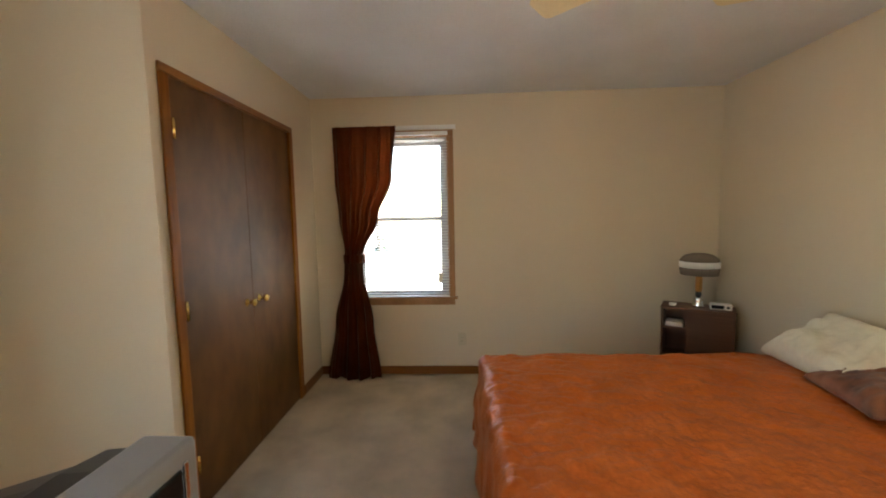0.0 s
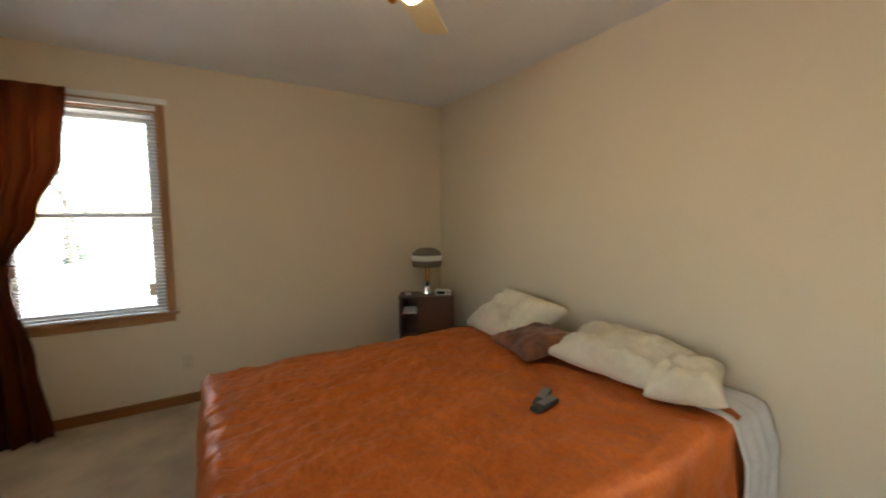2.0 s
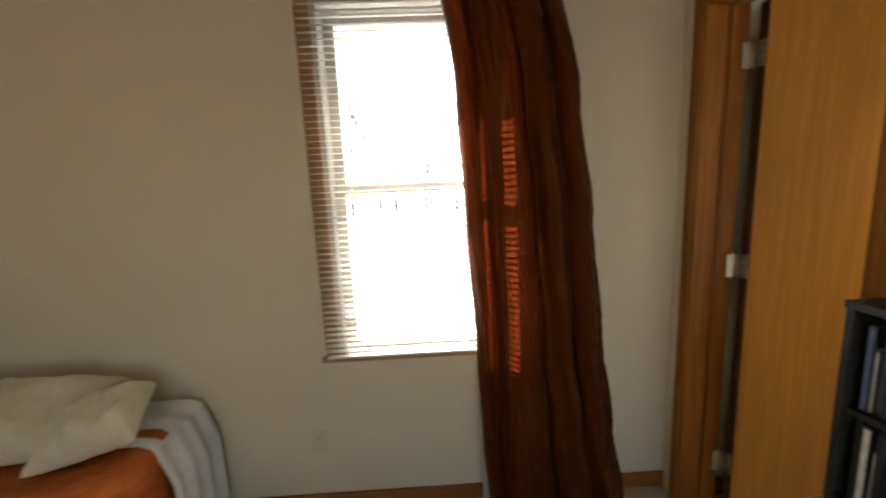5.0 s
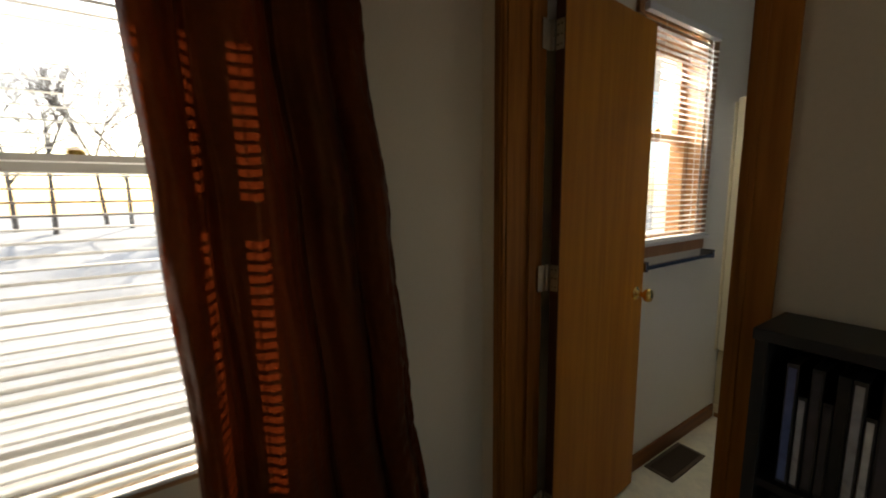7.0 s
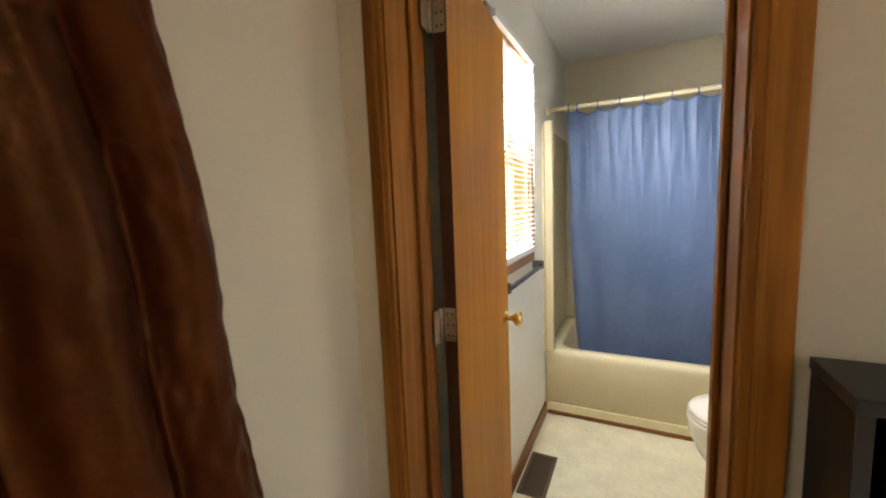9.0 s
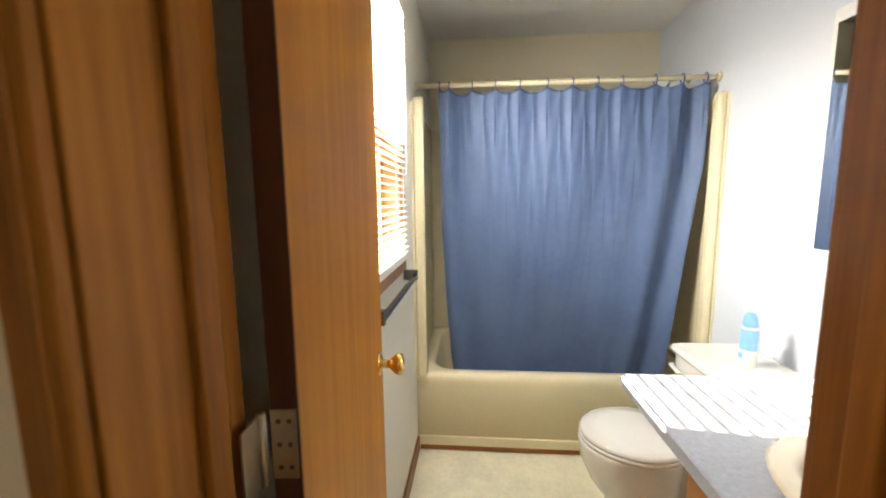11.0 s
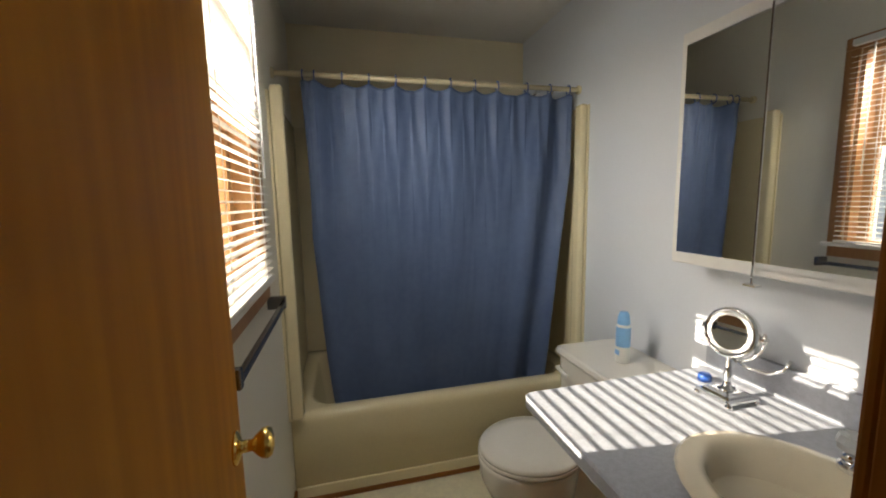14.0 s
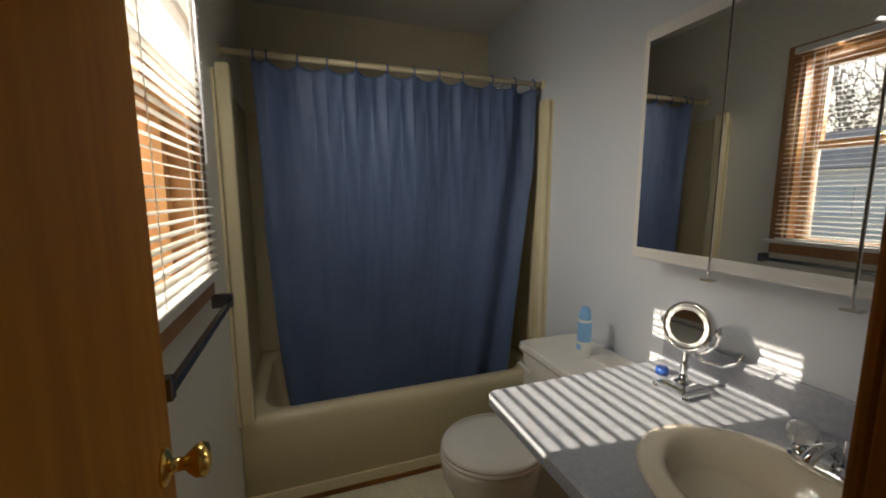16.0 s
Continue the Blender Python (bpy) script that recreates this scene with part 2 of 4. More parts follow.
def tube(points, radius, steps=10):
    """A round bar along points."""
    bm = bmesh.new()
    rings = []
    pts = [Vector(p) for p in points]
    for i, p in enumerate(pts):
        d = (pts[min(i + 1, len(pts) - 1)] - pts[max(i - 1, 0)]).normalized()
        side = d.cross(Vector((0, 0, 1)) if abs(d.z) < 0.9 else Vector((1, 0, 0))).normalized()
        up = side.cross(d)
        rings.append([bm.verts.new(p + radius * (math.cos(2 * math.pi * k / steps) * side + math.sin(2 * math.pi * k / steps) * up)) for k in range(steps)])
    for a, b in zip(rings, rings[1:]):
        for i in range(steps):
            bm.faces.new((a[i], a[(i + 1) % steps], b[(i + 1) % steps], b[i]))
    bm.faces.new(rings[0][::-1])
    bm.faces.new(rings[-1])
    return bm


def grid(nu, nv, f):
    """A sheet of points f(u, v)."""
    bm = bmesh.new()
    vs = [[bm.verts.new(f(i / nu, j / nv)) for j in range(nv + 1)] for i in range(nu + 1)]
    for i in range(nu):
        for j in range(nv):
            bm.faces.new((vs[i][j], vs[i + 1][j], vs[i + 1][j + 1], vs[i][j + 1]))
    return bm


def loft(loops):
    bm = bmesh.new()
    rings = [[bm.verts.new(p) for p in lp] for lp in loops]
    k = len(rings[0])
    for a, b in zip(rings, rings[1:]):
        for i in range(k):
            bm.faces.new((a[i], a[(i + 1) % k], b[(i + 1) % k], b[i]))
    bm.faces.new(rings[0][::-1])
    bm.faces.new(rings[-1])
    return bm


def round_rect(x0, x1, y0, y1, r, z, seg=6):
    pts = []
    for cx, cy, a0 in ((x1 - r, y1 - r, 0), (x0 + r, y1 - r, 90), (x0 + r, y0 + r, 180), (x1 - r, y0 + r, 270)):
        for k in range(seg + 1):
            a = radians(a0 + 90 * k / seg)
            pts.append((cx + r * math.cos(a), cy + r * math.sin(a), z))
    return pts


def ellipse(cx, cy, ax, ay, z, steps=36):
    return [(cx + ax * math.cos(2 * math.pi * k / steps), cy + ay * math.sin(2 * math.pi * k / steps), z) for k in range(steps)]


def part(name, bm, material, parent=None, label="", smooth=False):
    me = bpy.data.meshes.new(name)
    bmesh.ops.recalc_face_normals(bm, faces=bm.faces)
    if smooth:
        for fc in bm.faces:
            fc.smooth = True
    bm.to_mesh(me)
    bm.free()
    me.materials.append(material)
    ob = new(name, me)
    if parent:
        ob.parent = parent
    if label:
        ob["label"] = label
    return ob


def thing(name, label, category, group="", kind="", at=(0, 0, 0), turn=0):
    e = tagged(new(name), label, category, group, kind)
    e.empty_display_size = 0.1
    e.matrix_basis = pose(*at, 0, 0, turn)
    return e


def thick(ob, t, offset=0.0):
    md = ob.modifiers.new("thickness", "SOLIDIFY")
    md.thickness, md.offset = t, offset
    return ob


def structure(name, bm, material, label, category):
    return tagged(part(name, bm, material), label, category, kind="structure")


def wall_with_holes(axis, face0, face1, a0, a1, z0, z1, holes):
    """A slab wall across one axis, with rectangular holes (a0, a1, z0, z1)."""
    bm = bmesh.new()

    def slab(p, q, r, s):
        if q - p > 1e-4 and s - r > 1e-4:
            if axis == "x":
                box(bm, face0, face1, p, q, r, s)
            else:
                box(bm, p, q, face0, face1, r, s)
    edge = a0
    for h0, h1, h2, h3 in sorted(holes):
        slab(edge, h0, z0, z1)
        slab(h0, h1, z0, h2)
        slab(h0, h1, h3, z1)
        edge = h1
    slab(edge, a1, z0, z1)
    return bm


# ---- structure ----
H = 2.44
SY0, SY1 = -4.925, -4.768      # wall between bedroom and bathroom
BX0, BX1 = -1.596, -0.075      # bathroom west and east faces
BY0 = -7.323                   # bathroom back wall
WN = (-3.11, -2.295, 0.71, 2.09)    # openings: start, end, sill, head
WE = (-4.16, -3.325, 0.735, 2.145)
WB = (-6.14, -5.545, 1.14, 2.07)
DOOR = (-0.735, -0.125, 0.0, 2.035)
CLX = -3.465

structure("floor", boxes((-4.51, 0.16, SY0 + 0.08, 0.16, -0.12, 0.0)), M_CARPET, "beige cut-pile carpet, slightly mottled", "floor")
structure("floor_bath", boxes((BX0 - 0.12, 0.16, BY0 - 0.14, SY0 + 0.08, -0.12, -0.002)), M_VINYL, "cream sheet vinyl bathroom floor", "floor")
structure("ceiling", boxes((-4.51, 0.16, SY0, 0.16, H, H + 0.12)), M_CEIL, "off-white sprayed-texture ceiling", "ceiling")
structure("ceiling_bath", boxes((BX0 - 0.12, 0.16, BY0 - 0.14, SY0, H, H + 0.12)), M_CEIL_BATH, "off-white bathroom ceiling", "ceiling")
structure("wall_north", wall_with_holes("y", 0.0, 0.16, -4.51, 0.16, 0, H, [WN]), M_WALL, "cream painted bedroom wall with a window", "wall")
structure("wall_east", wall_with_holes("x", 0.0, 0.16, SY1, 0.0, 0, H, [WE]), M_WALL, "cream painted bedroom wall with a window", "wall")
structure("wall_south", wall_with_holes("y", SY0 + 0.01, SY1, -4.51, 0.16, 0, H, [(DOOR[0] - 0.02, DOOR[1] + 0.02, 0, DOOR[3] + 0.02)]), M_WALL, "cream painted wall with the bathroom doorway", "wall")
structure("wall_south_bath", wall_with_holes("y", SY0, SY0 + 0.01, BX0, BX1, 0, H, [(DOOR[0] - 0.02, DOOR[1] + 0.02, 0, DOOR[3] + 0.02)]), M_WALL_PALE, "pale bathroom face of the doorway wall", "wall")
# opening for the unseen west window, added to light the east wall
WW = (-4.650, -3.250, 0.450, 2.150)
structure("wall_west", wall_with_holes("x", -4.51, -4.35, SY1, 0.0, 0, H, [WW]), M_WALL, "cream painted bedroom wall", "wall")
CLO = (-1.70, -0.485, 0.0, 2.065)
structure("wall_closet", wall_with_holes("x", CLX - 0.11, CLX, -1.80, 0.0, 0, H, [CLO]), M_WALL, "cream painted closet front wall", "wall")
structure("wall_closet_side", boxes((-4.35, CLX - 0.11, -1.80, -1.70, 0, H)), M_WALL, "cream painted side wall of the closet", "wall")
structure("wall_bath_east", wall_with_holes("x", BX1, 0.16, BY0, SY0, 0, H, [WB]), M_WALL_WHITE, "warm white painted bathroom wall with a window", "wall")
structure("wall_bath_west", boxes((BX0 - 0.12, BX0, BY0, SY0, 0, H)), M_WALL_PALE, "pale bathroom wall with bluish sky light in its colour", "wall")
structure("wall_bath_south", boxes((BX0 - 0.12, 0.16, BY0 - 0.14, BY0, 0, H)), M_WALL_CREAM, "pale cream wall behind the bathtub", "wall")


def baseboard(name, x0, x1, y0, y1, axis, h=0.075):
    bm = boxes((x0, x1, y0, y1, 0.0, h), bevel=0.004)
    structure(name, bm, M_TRIM_X if axis == "x" else M_TRIM_Y, "stained oak baseboard", "baseboard")


baseboard("baseboard_north", CLX, 0.0, -0.013, -0.001, "x")
baseboard("baseboard_east", -0.013, -0.001, SY1, -0.014, "y")
baseboard("baseboard_closet", CLX + 0.001, CLX + 0.013, -0.415, -0.014, "y")
baseboard("baseboard_south", -4.35, -0.82, SY1 + 0.001, SY1 + 0.013, "x")
baseboard("baseboard_bath_east", BX1 - 0.013, BX1 - 0.001, -6.495, SY0 - 0.02, "y", 0.085)
baseboard("baseboard_tub", BX0, BX1 - 0.015, -6.516, -6.503, "x", 0.028)


# bathroom doorway: jambs, stops and casings
jamb = thing("door_frame", "stained oak door jamb and casing", "door frame", kind="structure")
d0, d1, dz = DOOR[0], DOOR[1], DOOR[3]
for x0, x1 in ((d1, d1 + 0.019), (d0 - 0.019, d0)):
    part("jamb", boxes((x0, x1, SY0 - 0.004, SY1 + 0.004, 0, dz), bevel=0.002), M_TRIM, jamb)
part("head_jamb", boxes((d0 - 0.019, d1 + 0.019, SY0 - 0.004, SY1 + 0.004, dz, dz + 0.019), bevel=0.002), M_TRIM_X, jamb)
for x0, x1 in ((d1 - 0.011, d1 - 0.0005), (d0 + 0.0005, d0 + 0.011)):
    part("stop", boxes((x0, x1, SY0 + 0.038, SY0 + 0.072, 0, dz - 0.012), bevel=0.003), M_TRIM, jamb)
part("stop", boxes((d0, d1, SY0 + 0.038, SY0 + 0.072, dz - 0.011, dz - 0.0005), bevel=0.003), M_TRIM_X, jamb)


part("casing", boxes((d1 + 0.004, d1 + 0.05, SY1 + 0.0045, SY1 + 0.017, 0, dz + 0.06), bevel=0.004), M_TRIM, jamb)
part("casing_bead", boxes((d1 + 0.016, d1 + 0.026, SY1 + 0.017, SY1 + 0.021, 0, dz + 0.06), bevel=0.0018), M_TRIM, jamb)
part("casing", boxes((d0 - 0.07, d0 - 0.004, SY1 + 0.0045, SY1 + 0.017, 0, dz + 0.06), bevel=0.004), M_TRIM, jamb)
part("casing_bead", boxes((d0 - 0.03, d0 - 0.02, SY1 + 0.017, SY1 + 0.021, 0, dz + 0.06), bevel=0.0018), M_TRIM, jamb)
part("casing", boxes((d0 - 0.07, d1 + 0.05, SY1 + 0.0045, SY1 + 0.018, dz + 0.0605, dz + 0.12), bevel=0.004), M_TRIM_X, jamb)
part("casing", boxes((d0 - 0.07, d0 - 0.004, SY0 - 0.017, SY0 - 0.0045, 0, dz + 0.06), bevel=0.004), M_TRIM, jamb)
part("casing", boxes((d0 - 0.07, d1 + 0.04, SY0 - 0.018, SY0 - 0.0045, dz + 0.0605, dz + 0.12), bevel=0.004), M_TRIM_X, jamb)


# ---- doors ----
def knob_bm(m):
    return lathe([(0.031, 0), (0.031, 0.004), (0.024, 0.008), (0.012, 0.012), (0.011, 0.03), (0.018, 0.036), (0.027, 0.046), (0.029, 0.056), (0.025, 0.064), (0.012, 0.068)], 28, m)


bath_door = thing("door_1", "open birch-veneer slab door standing against the wall", "door", kind="structure", at=(-0.144, -4.94, 0), turn=4.5)
LX0, LX1, LY0, LY1 = -0.034, 0.001, -0.618, -0.009
part("leaf", boxes((LX0, LX1, LY0, LY1 - 0.0035, 0.012, 2.025), bevel=0.002), M_LEAF, bath_door)
# thin strip on the hinge edge, darker than the veneer
part("hinge_stile", boxes((LX0 + 0.0005, LX1 - 0.0005, LY1 - 0.0033, LY1, 0.012, 2.025)), M_EDGE, bath_door, "dark brown hinge edge")
k1 = part("knob", knob_bm(pose(LX0, -0.557, 0.935, 0, -90, 0)), M_BRASS, bath_door, "polished brass knob", True)
part("latch_plate", boxes((-0.028, -0.005, LY0 - 0.0025, LY0 - 0.0002, 0.905, 0.965)), M_BRASS, bath_door)
for hz in (0.22, 1.075, 1.855):
    h = part("hinge", tube([(0.006, 0.003, hz - 0.045), (0.006, 0.003, hz + 0.045)], 0.006, 12), M_STEEL, bath_door, "worn brass-steel butt hinge", True)
    part("hinge_plate", boxes((-0.031, 0.0, -0.0087, -0.0065, hz - 0.045, hz + 0.045)), M_STEEL, h)
    part("hinge_plate", boxes((0.0072, 0.0094, 0.008, 0.045, hz - 0.045, hz + 0.045)), M_STEEL, h)
    for sx in (-0.023, -0.01):
        for sz in (-0.03, 0.0, 0.03):
            part("screw", lathe([(0.0035, 0), (0.003, 0.001)], 8, pose(sx, -0.0064, hz + sz, -90, 0, 0)), M_BROWNMETAL, h)

closet = thing("door_2", "pair of closed dark-stained flush closet doors", "closet door", kind="structure")
part("leaf", boxes((CLX - 0.033, CLX + 0.002, CLO[0] + 0.012, -1.0945, 0.012, 2.055), bevel=0.002), M_CLOSET, closet)
part("leaf", boxes((CLX - 0.033, CLX + 0.002, -1.0905, CLO[1] - 0.012, 0.012, 2.055), bevel=0.002), M_CLOSET, closet)
for ky in (-1.16, -1.02):
    part("knob", lathe([(0.024, 0), (0.024, 0.003), (0.009, 0.007), (0.009, 0.025), (0.02, 0.034), (0.024, 0.046), (0.018, 0.056), (0.006, 0.058)], 20, pose(CLX + 0.002, ky, 0.925, 0, 90, 0)), M_BRASS, closet, "small brass knob", True)
for hz in (0.25, 1.0, 1.83):
    part("hinge", tube([(CLX + 0.011, CLO[0] + 0.020, hz - 0.045), (CLX + 0.011, CLO[0] + 0.020, hz + 0.045)], 0.008, 10), M_BRASS, closet, "brass hinge", True)
clf = thing("closet_frame", "stained oak closet door casing", "door frame", kind="structure")
for y0, y1 in ((CLO[0] - 0.045, CLO[0] + 0.010), (CLO[1] - 0.010, CLO[1] + 0.055)):
    part("casing", boxes((CLX + 0.0005, CLX + 0.014, y0, y1, 0, 2.060), bevel=0.004), M_TRIM, clf)
part("casing", boxes((CLX + 0.0005, CLX + 0.0145, CLO[0] - 0.045, CLO[1] + 0.055, 2.0605, 2.10), bevel=0.004), M_TRIM_Y, clf)
for y0, y1 in ((CLO[0] + 0.0005, CLO[0] + 0.009), (CLO[1] - 0.009, CLO[1] - 0.0005)):
    part("jamb", boxes((CLX - 0.11, CLX, y0, y1, 0, 2.056)), M_TRIM, clf)
part("jamb", boxes((CLX - 0.11, CLX, CLO[0] + 0.009, CLO[1] - 0.009, 2.0565, 2.0645)), M_TRIM_Y, clf)


# ---- windows: built flat, u along the wall, d into the room ----
def window(name, w, h, m, label, stool_white=False, tassel=False, over=0.055, rail=0.497, foot=0.036, blind=True, sash=None, apron=True, tilt=6.5, by=-0.034, jut=0.048):
    """A double-hung oak window in an opening w by h, its lower corner at the pose m; x runs along the wall and -y goes into the room; the blind hangs over the casing."""
    win = tagged(new(name), label, "window", kind="structure")
    win.matrix_basis = m
    lv = up = M_SASH
    sash = sash or M_SASH
    cw = 0.058
    for x0, x1 in ((-cw, 0.0), (w, w + cw)):
        part("casing", boxes((x0, x1, -0.016, -0.0005, -0.02, h + 0.0), bevel=0.004), up, win)
    part("casing", boxes((-cw, w + cw, -0.0165, -0.0005, h + 0.0005, h + cw), bevel=0.004), lv, win)
    for x0, x1 in ((0.0005, 0.018), (w - 0.018, w - 0.0005)):
        part("jamb", boxes((x0, x1, 0.0, 0.155, 0.0, h - 0.0005)), sash, win)
    part("jamb", boxes((0.018, w - 0.018, 0.0, 0.155, h - 0.018, h - 0.0005)), sash, win)
    part("window_sill", boxes((-cw - 0.02, w + cw + 0.02, -jut, 0.09, -0.021, -0.0005), bevel=0.005), M_WHITE if stool_white else lv, win)
    if apron:
        part("apron", boxes((-cw + 0.004, w + cw - 0.004, -0.015, -0.0005, -0.075, -0.0215), bevel=0.003), lv, win)
    mid = h * rail
    for kind, y0, z0, z1 in (("lower_sash", 0.062, 0.0, mid + 0.018), ("upper_sash", 0.098, mid - 0.018, h - 0.018)):
        bm = boxes((0.0185, 0.062, y0, y0 + 0.032, z0, z1), (w - 0.062, w - 0.0185, y0, y0 + 0.032, z0, z1),
                   (0.062, w - 0.062, y0, y0 + 0.032, z0, z0 + foot), (0.062, w - 0.062, y0, y0 + 0.032, z1 - 0.036, z1))
        s = part(kind, bm, sash, win)
        g = part("pane", boxes((0.06, w - 0.06, y0 + 0.014, y0 + 0.018, z0 + foot - 0.002, z1 - 0.034)), M_GLASS, s, "clear window pane")
        g.visible_shadow = False
    part("sash_lock", lathe([(0.016, 0), (0.016, 0.008), (0.008, 0.016)], 12, pose(w / 2, 0.075, mid + 0.018)), M_BRASS, win)
    if not blind:
        return win
    # the blind
    bl = tagged(new("mini_blind"), "white aluminium mini blind, lowered with open slats", "window blind", "mini blinds")
    bl.matrix_basis = m
    part("headrail", boxes((-over, w + over, by - 0.014, by + 0.014, h + 0.012, h + 0.042), bevel=0.002), M_SLAT, bl)
    n_slats = int((h - 0.035) / 0.0245)
    first = None
    for i in range(n_slats):
        z = 0.035 + i * 0.0245
        if first is None:
            bm = bmesh.new()
            prof = [(-0.0125, -0.0012), (-0.006, 0.0008), (0.0, 0.0014), (0.006, 0.0008), (0.0125, -0.0012)]
            a = [bm.verts.new((-over, y, zz)) for y, zz in prof]
            b = [bm.verts.new((w + over, y, zz)) for y, zz in prof]
            for k in range(4):
                bm.faces.new((a[k], b[k], b[k + 1], a[k + 1]))
            bmesh.ops.solidify(bm, geom=bm.faces[:], thickness=0.0006)
            ob = part("slat", bm, M_SLAT, bl)
            first = ob.data
        else:
            ob = new("slat", first)
            ob.parent = bl
        ob.matrix_basis = pose(0, by, z, tilt + 1.2 * math.sin(i * 1.7), 0, 0)
    part("bottom_rail", boxes((-over, w + over, by - 0.011, by + 0.011, 0.002, 0.012), bevel=0.003), M_SLAT, bl)
    for x in (0.11, w - 0.11):
        for y in (by - 0.0135, by + 0.0135):
            part("ladder_cord", boxes((x - 0.0008, x + 0.0008, y - 0.0008, y + 0.0008, 0.02, h + 0.012)), M_SLAT, bl)
    wand_x = w - 0.07 if not tassel else 0.07
    part("wand", tube([(wand_x, by - 0.018, h), (wand_x, by - 0.02, h - 0.6)], 0.0035, 8), M_CLEAR, bl)
    if tassel:
        part("tassel", boxes((w - 0.085, w - 0.05, by - 0.024, by - 0.018, 0.13, 0.215), bevel=0.002), M_PLATE, bl, "tan card tag hanging on the cord")
    return win


window("window_1", WN[1] - WN[0], WN[3] - WN[2], pose(WN[0], 0, WN[2]), "oak double-hung bedroom window behind a mini blind", tassel=True, over=0.012, sash=M_PALESASH)
window("window_2", WE[1] - WE[0], WE[3] - WE[2], pose(0, WE[1], WE[2], 0, 0, -90), "oak double-hung bedroom window with bright daylight", over=0.045, sash=M_PALESASH, apron=False, jut=0.03)
window("window_3", WB[1] - WB[0], WB[3] - WB[2], pose(BX1, WB[1], WB[2], 0, 0, -90), "oak double-hung bathroom window with a cream stool", True, over=0.02, rail=0.525, foot=0.012, tilt=8.0, by=-0.026, jut=0.032)
# added window, out of view, that brings in daylight from the west
window("window_west_fill", WW[1] - WW[0], WW[3] - WW[2], pose(-4.35, WW[0], WW[2], 0, 0, 90), "wide oak window out of view, added to let daylight in", blind=False)


# ---- outside ----
structure("ground", boxes((-60, 60, -60, 60, -0.9, -0.5)), M_GRASS, "pale winter lawn around the house", "ground")
structure("eave", boxes((0.16, 1.46, -4.85, 1.6, 2.46, 2.58), (0.16, 1.42, -9.0, -4.8502, 2.46, 2.58)), M_WHITE, "white soffit of a deep porch roof", "roof")


def bare_tree(x, y, height, seed):
    rng = random.Random(seed)
    tr = thing("tree", "bare leafless winter tree on the lawn", "tree", "winter trees", at=(x, y, -0.52))
    bm = bmesh.new()

    def limb(p, d, length, r, depth):
        q = p + d * length
        side = d.cross(Vector((0.3, 0.9, 0.2))).normalized()
        up = side.cross(d).normalized()
        a = [bm.verts.new(p + r * (math.cos(k * 1.2566) * side + math.sin(k * 1.2566) * up)) for k in range(5)]
        b = [bm.verts.new(q + r * 0.66 * (math.cos(k * 1.2566) * side + math.sin(k * 1.2566) * up)) for k in range(5)]
        for k in range(5):
            bm.faces.new((a[k], a[(k + 1) % 5], b[(k + 1) % 5], b[k]))
        if depth:
            for _ in range(3 if depth > 1 else 4):
                nd = (d + Vector((rng.uniform(-0.8, 0.8), rng.uniform(-0.8, 0.8), rng.uniform(-0.1, 0.6)))).normalized()
                limb(p + d * length * rng.uniform(0.6, 1.0), nd, length * rng.uniform(0.55, 0.8), r * 0.55, depth - 1)
    limb(Vector((0, 0, 0)), Vector((rng.uniform(-0.06, 0.06), rng.uniform(-0.06, 0.06), 1)).normalized(), height * 0.35, height * 0.011, 5)
    part("trunk", bm, M_BARK, tr)
    return tr


for i, (x, y, h) in enumerate(((24, -12.0, 10), (27, -15.5, 11), (15.5, 6.0, 10), (19, 9, 12), (25, -14.0, 12), (28, -19, 13), (26, -8, 12), (30, -6, 13), (27, -3.5, 11), (31, -1, 13), (28, 2.0, 12), (32, 4.5, 13), (34, -10, 14), (36, -4, 14), (33, -16, 14), (37, 1, 14), (30, -23, 13), (-6, 15, 10), (-2.2, 17, 11), (-9, 18, 12))):
    bare_tree(x, y, h, 40 + i)
woods = random.Random(11)
for i in range(24):
    bare_tree(woods.uniform(31, 46), -33 + i * 0.75 + woods.uniform(-0.4, 0.4), woods.uniform(11, 16), 100 + i)
M_NEEDLE = surface("evergreen_needles", (0.035, 0.06, 0.045), 0.8, vary=0.35, coarse=3, fine=25, bump=0.3)


def evergreen(x, y, height, seed):
    """A spruce: a straight trunk with whorls of drooping boughs."""
    rng = random.Random(seed)
    tr = thing("evergreen_tree", "dark green conifer standing on the pale lawn", "tree", "evergreen trees", at=(x, y, -0.52))
    part("trunk", lathe([(height * 0.022, 0.0), (height * 0.015, height * 0.5), (0.02, height * 0.98)], 8), M_BARK, tr)
    bm = bmesh.new()
    for k in range(int(height * 9)):
        z = height * (0.08 + 0.9 * (k + rng.random()) / int(height * 9))
        reach = (1 - z / height) ** 0.85 * height * 0.24 + 0.08
        for _ in range(7):
            a, q = rng.uniform(0, 2 * math.pi), reach * rng.uniform(0.6, 1.1)
            d, e = Vector((math.cos(a), math.sin(a), 0)), Vector((-math.sin(a), math.cos(a), 0))
            w = 0.10 + 0.16 * q
            v = [bm.verts.new(p) for p in (d * 0.05 + Vector((0, 0, z)), d * q * 0.6 + e * w + Vector((0, 0, z - 0.12 * q)), d * q + Vector((0, 0, z - 0.32 * q)), d * q * 0.6 - e * w + Vector((0, 0, z - 0.12 * q)), d * q * 0.5 + Vector((0, 0, z + 0.05)))]
            for f in ((0, 1, 4), (1, 2, 4), (2, 3, 4), (3, 0, 4), (0, 3, 2, 1)):
                bm.faces.new([v[m] for m in f])
    part("boughs", bm, M_NEEDLE, tr, "drooping dark green boughs")


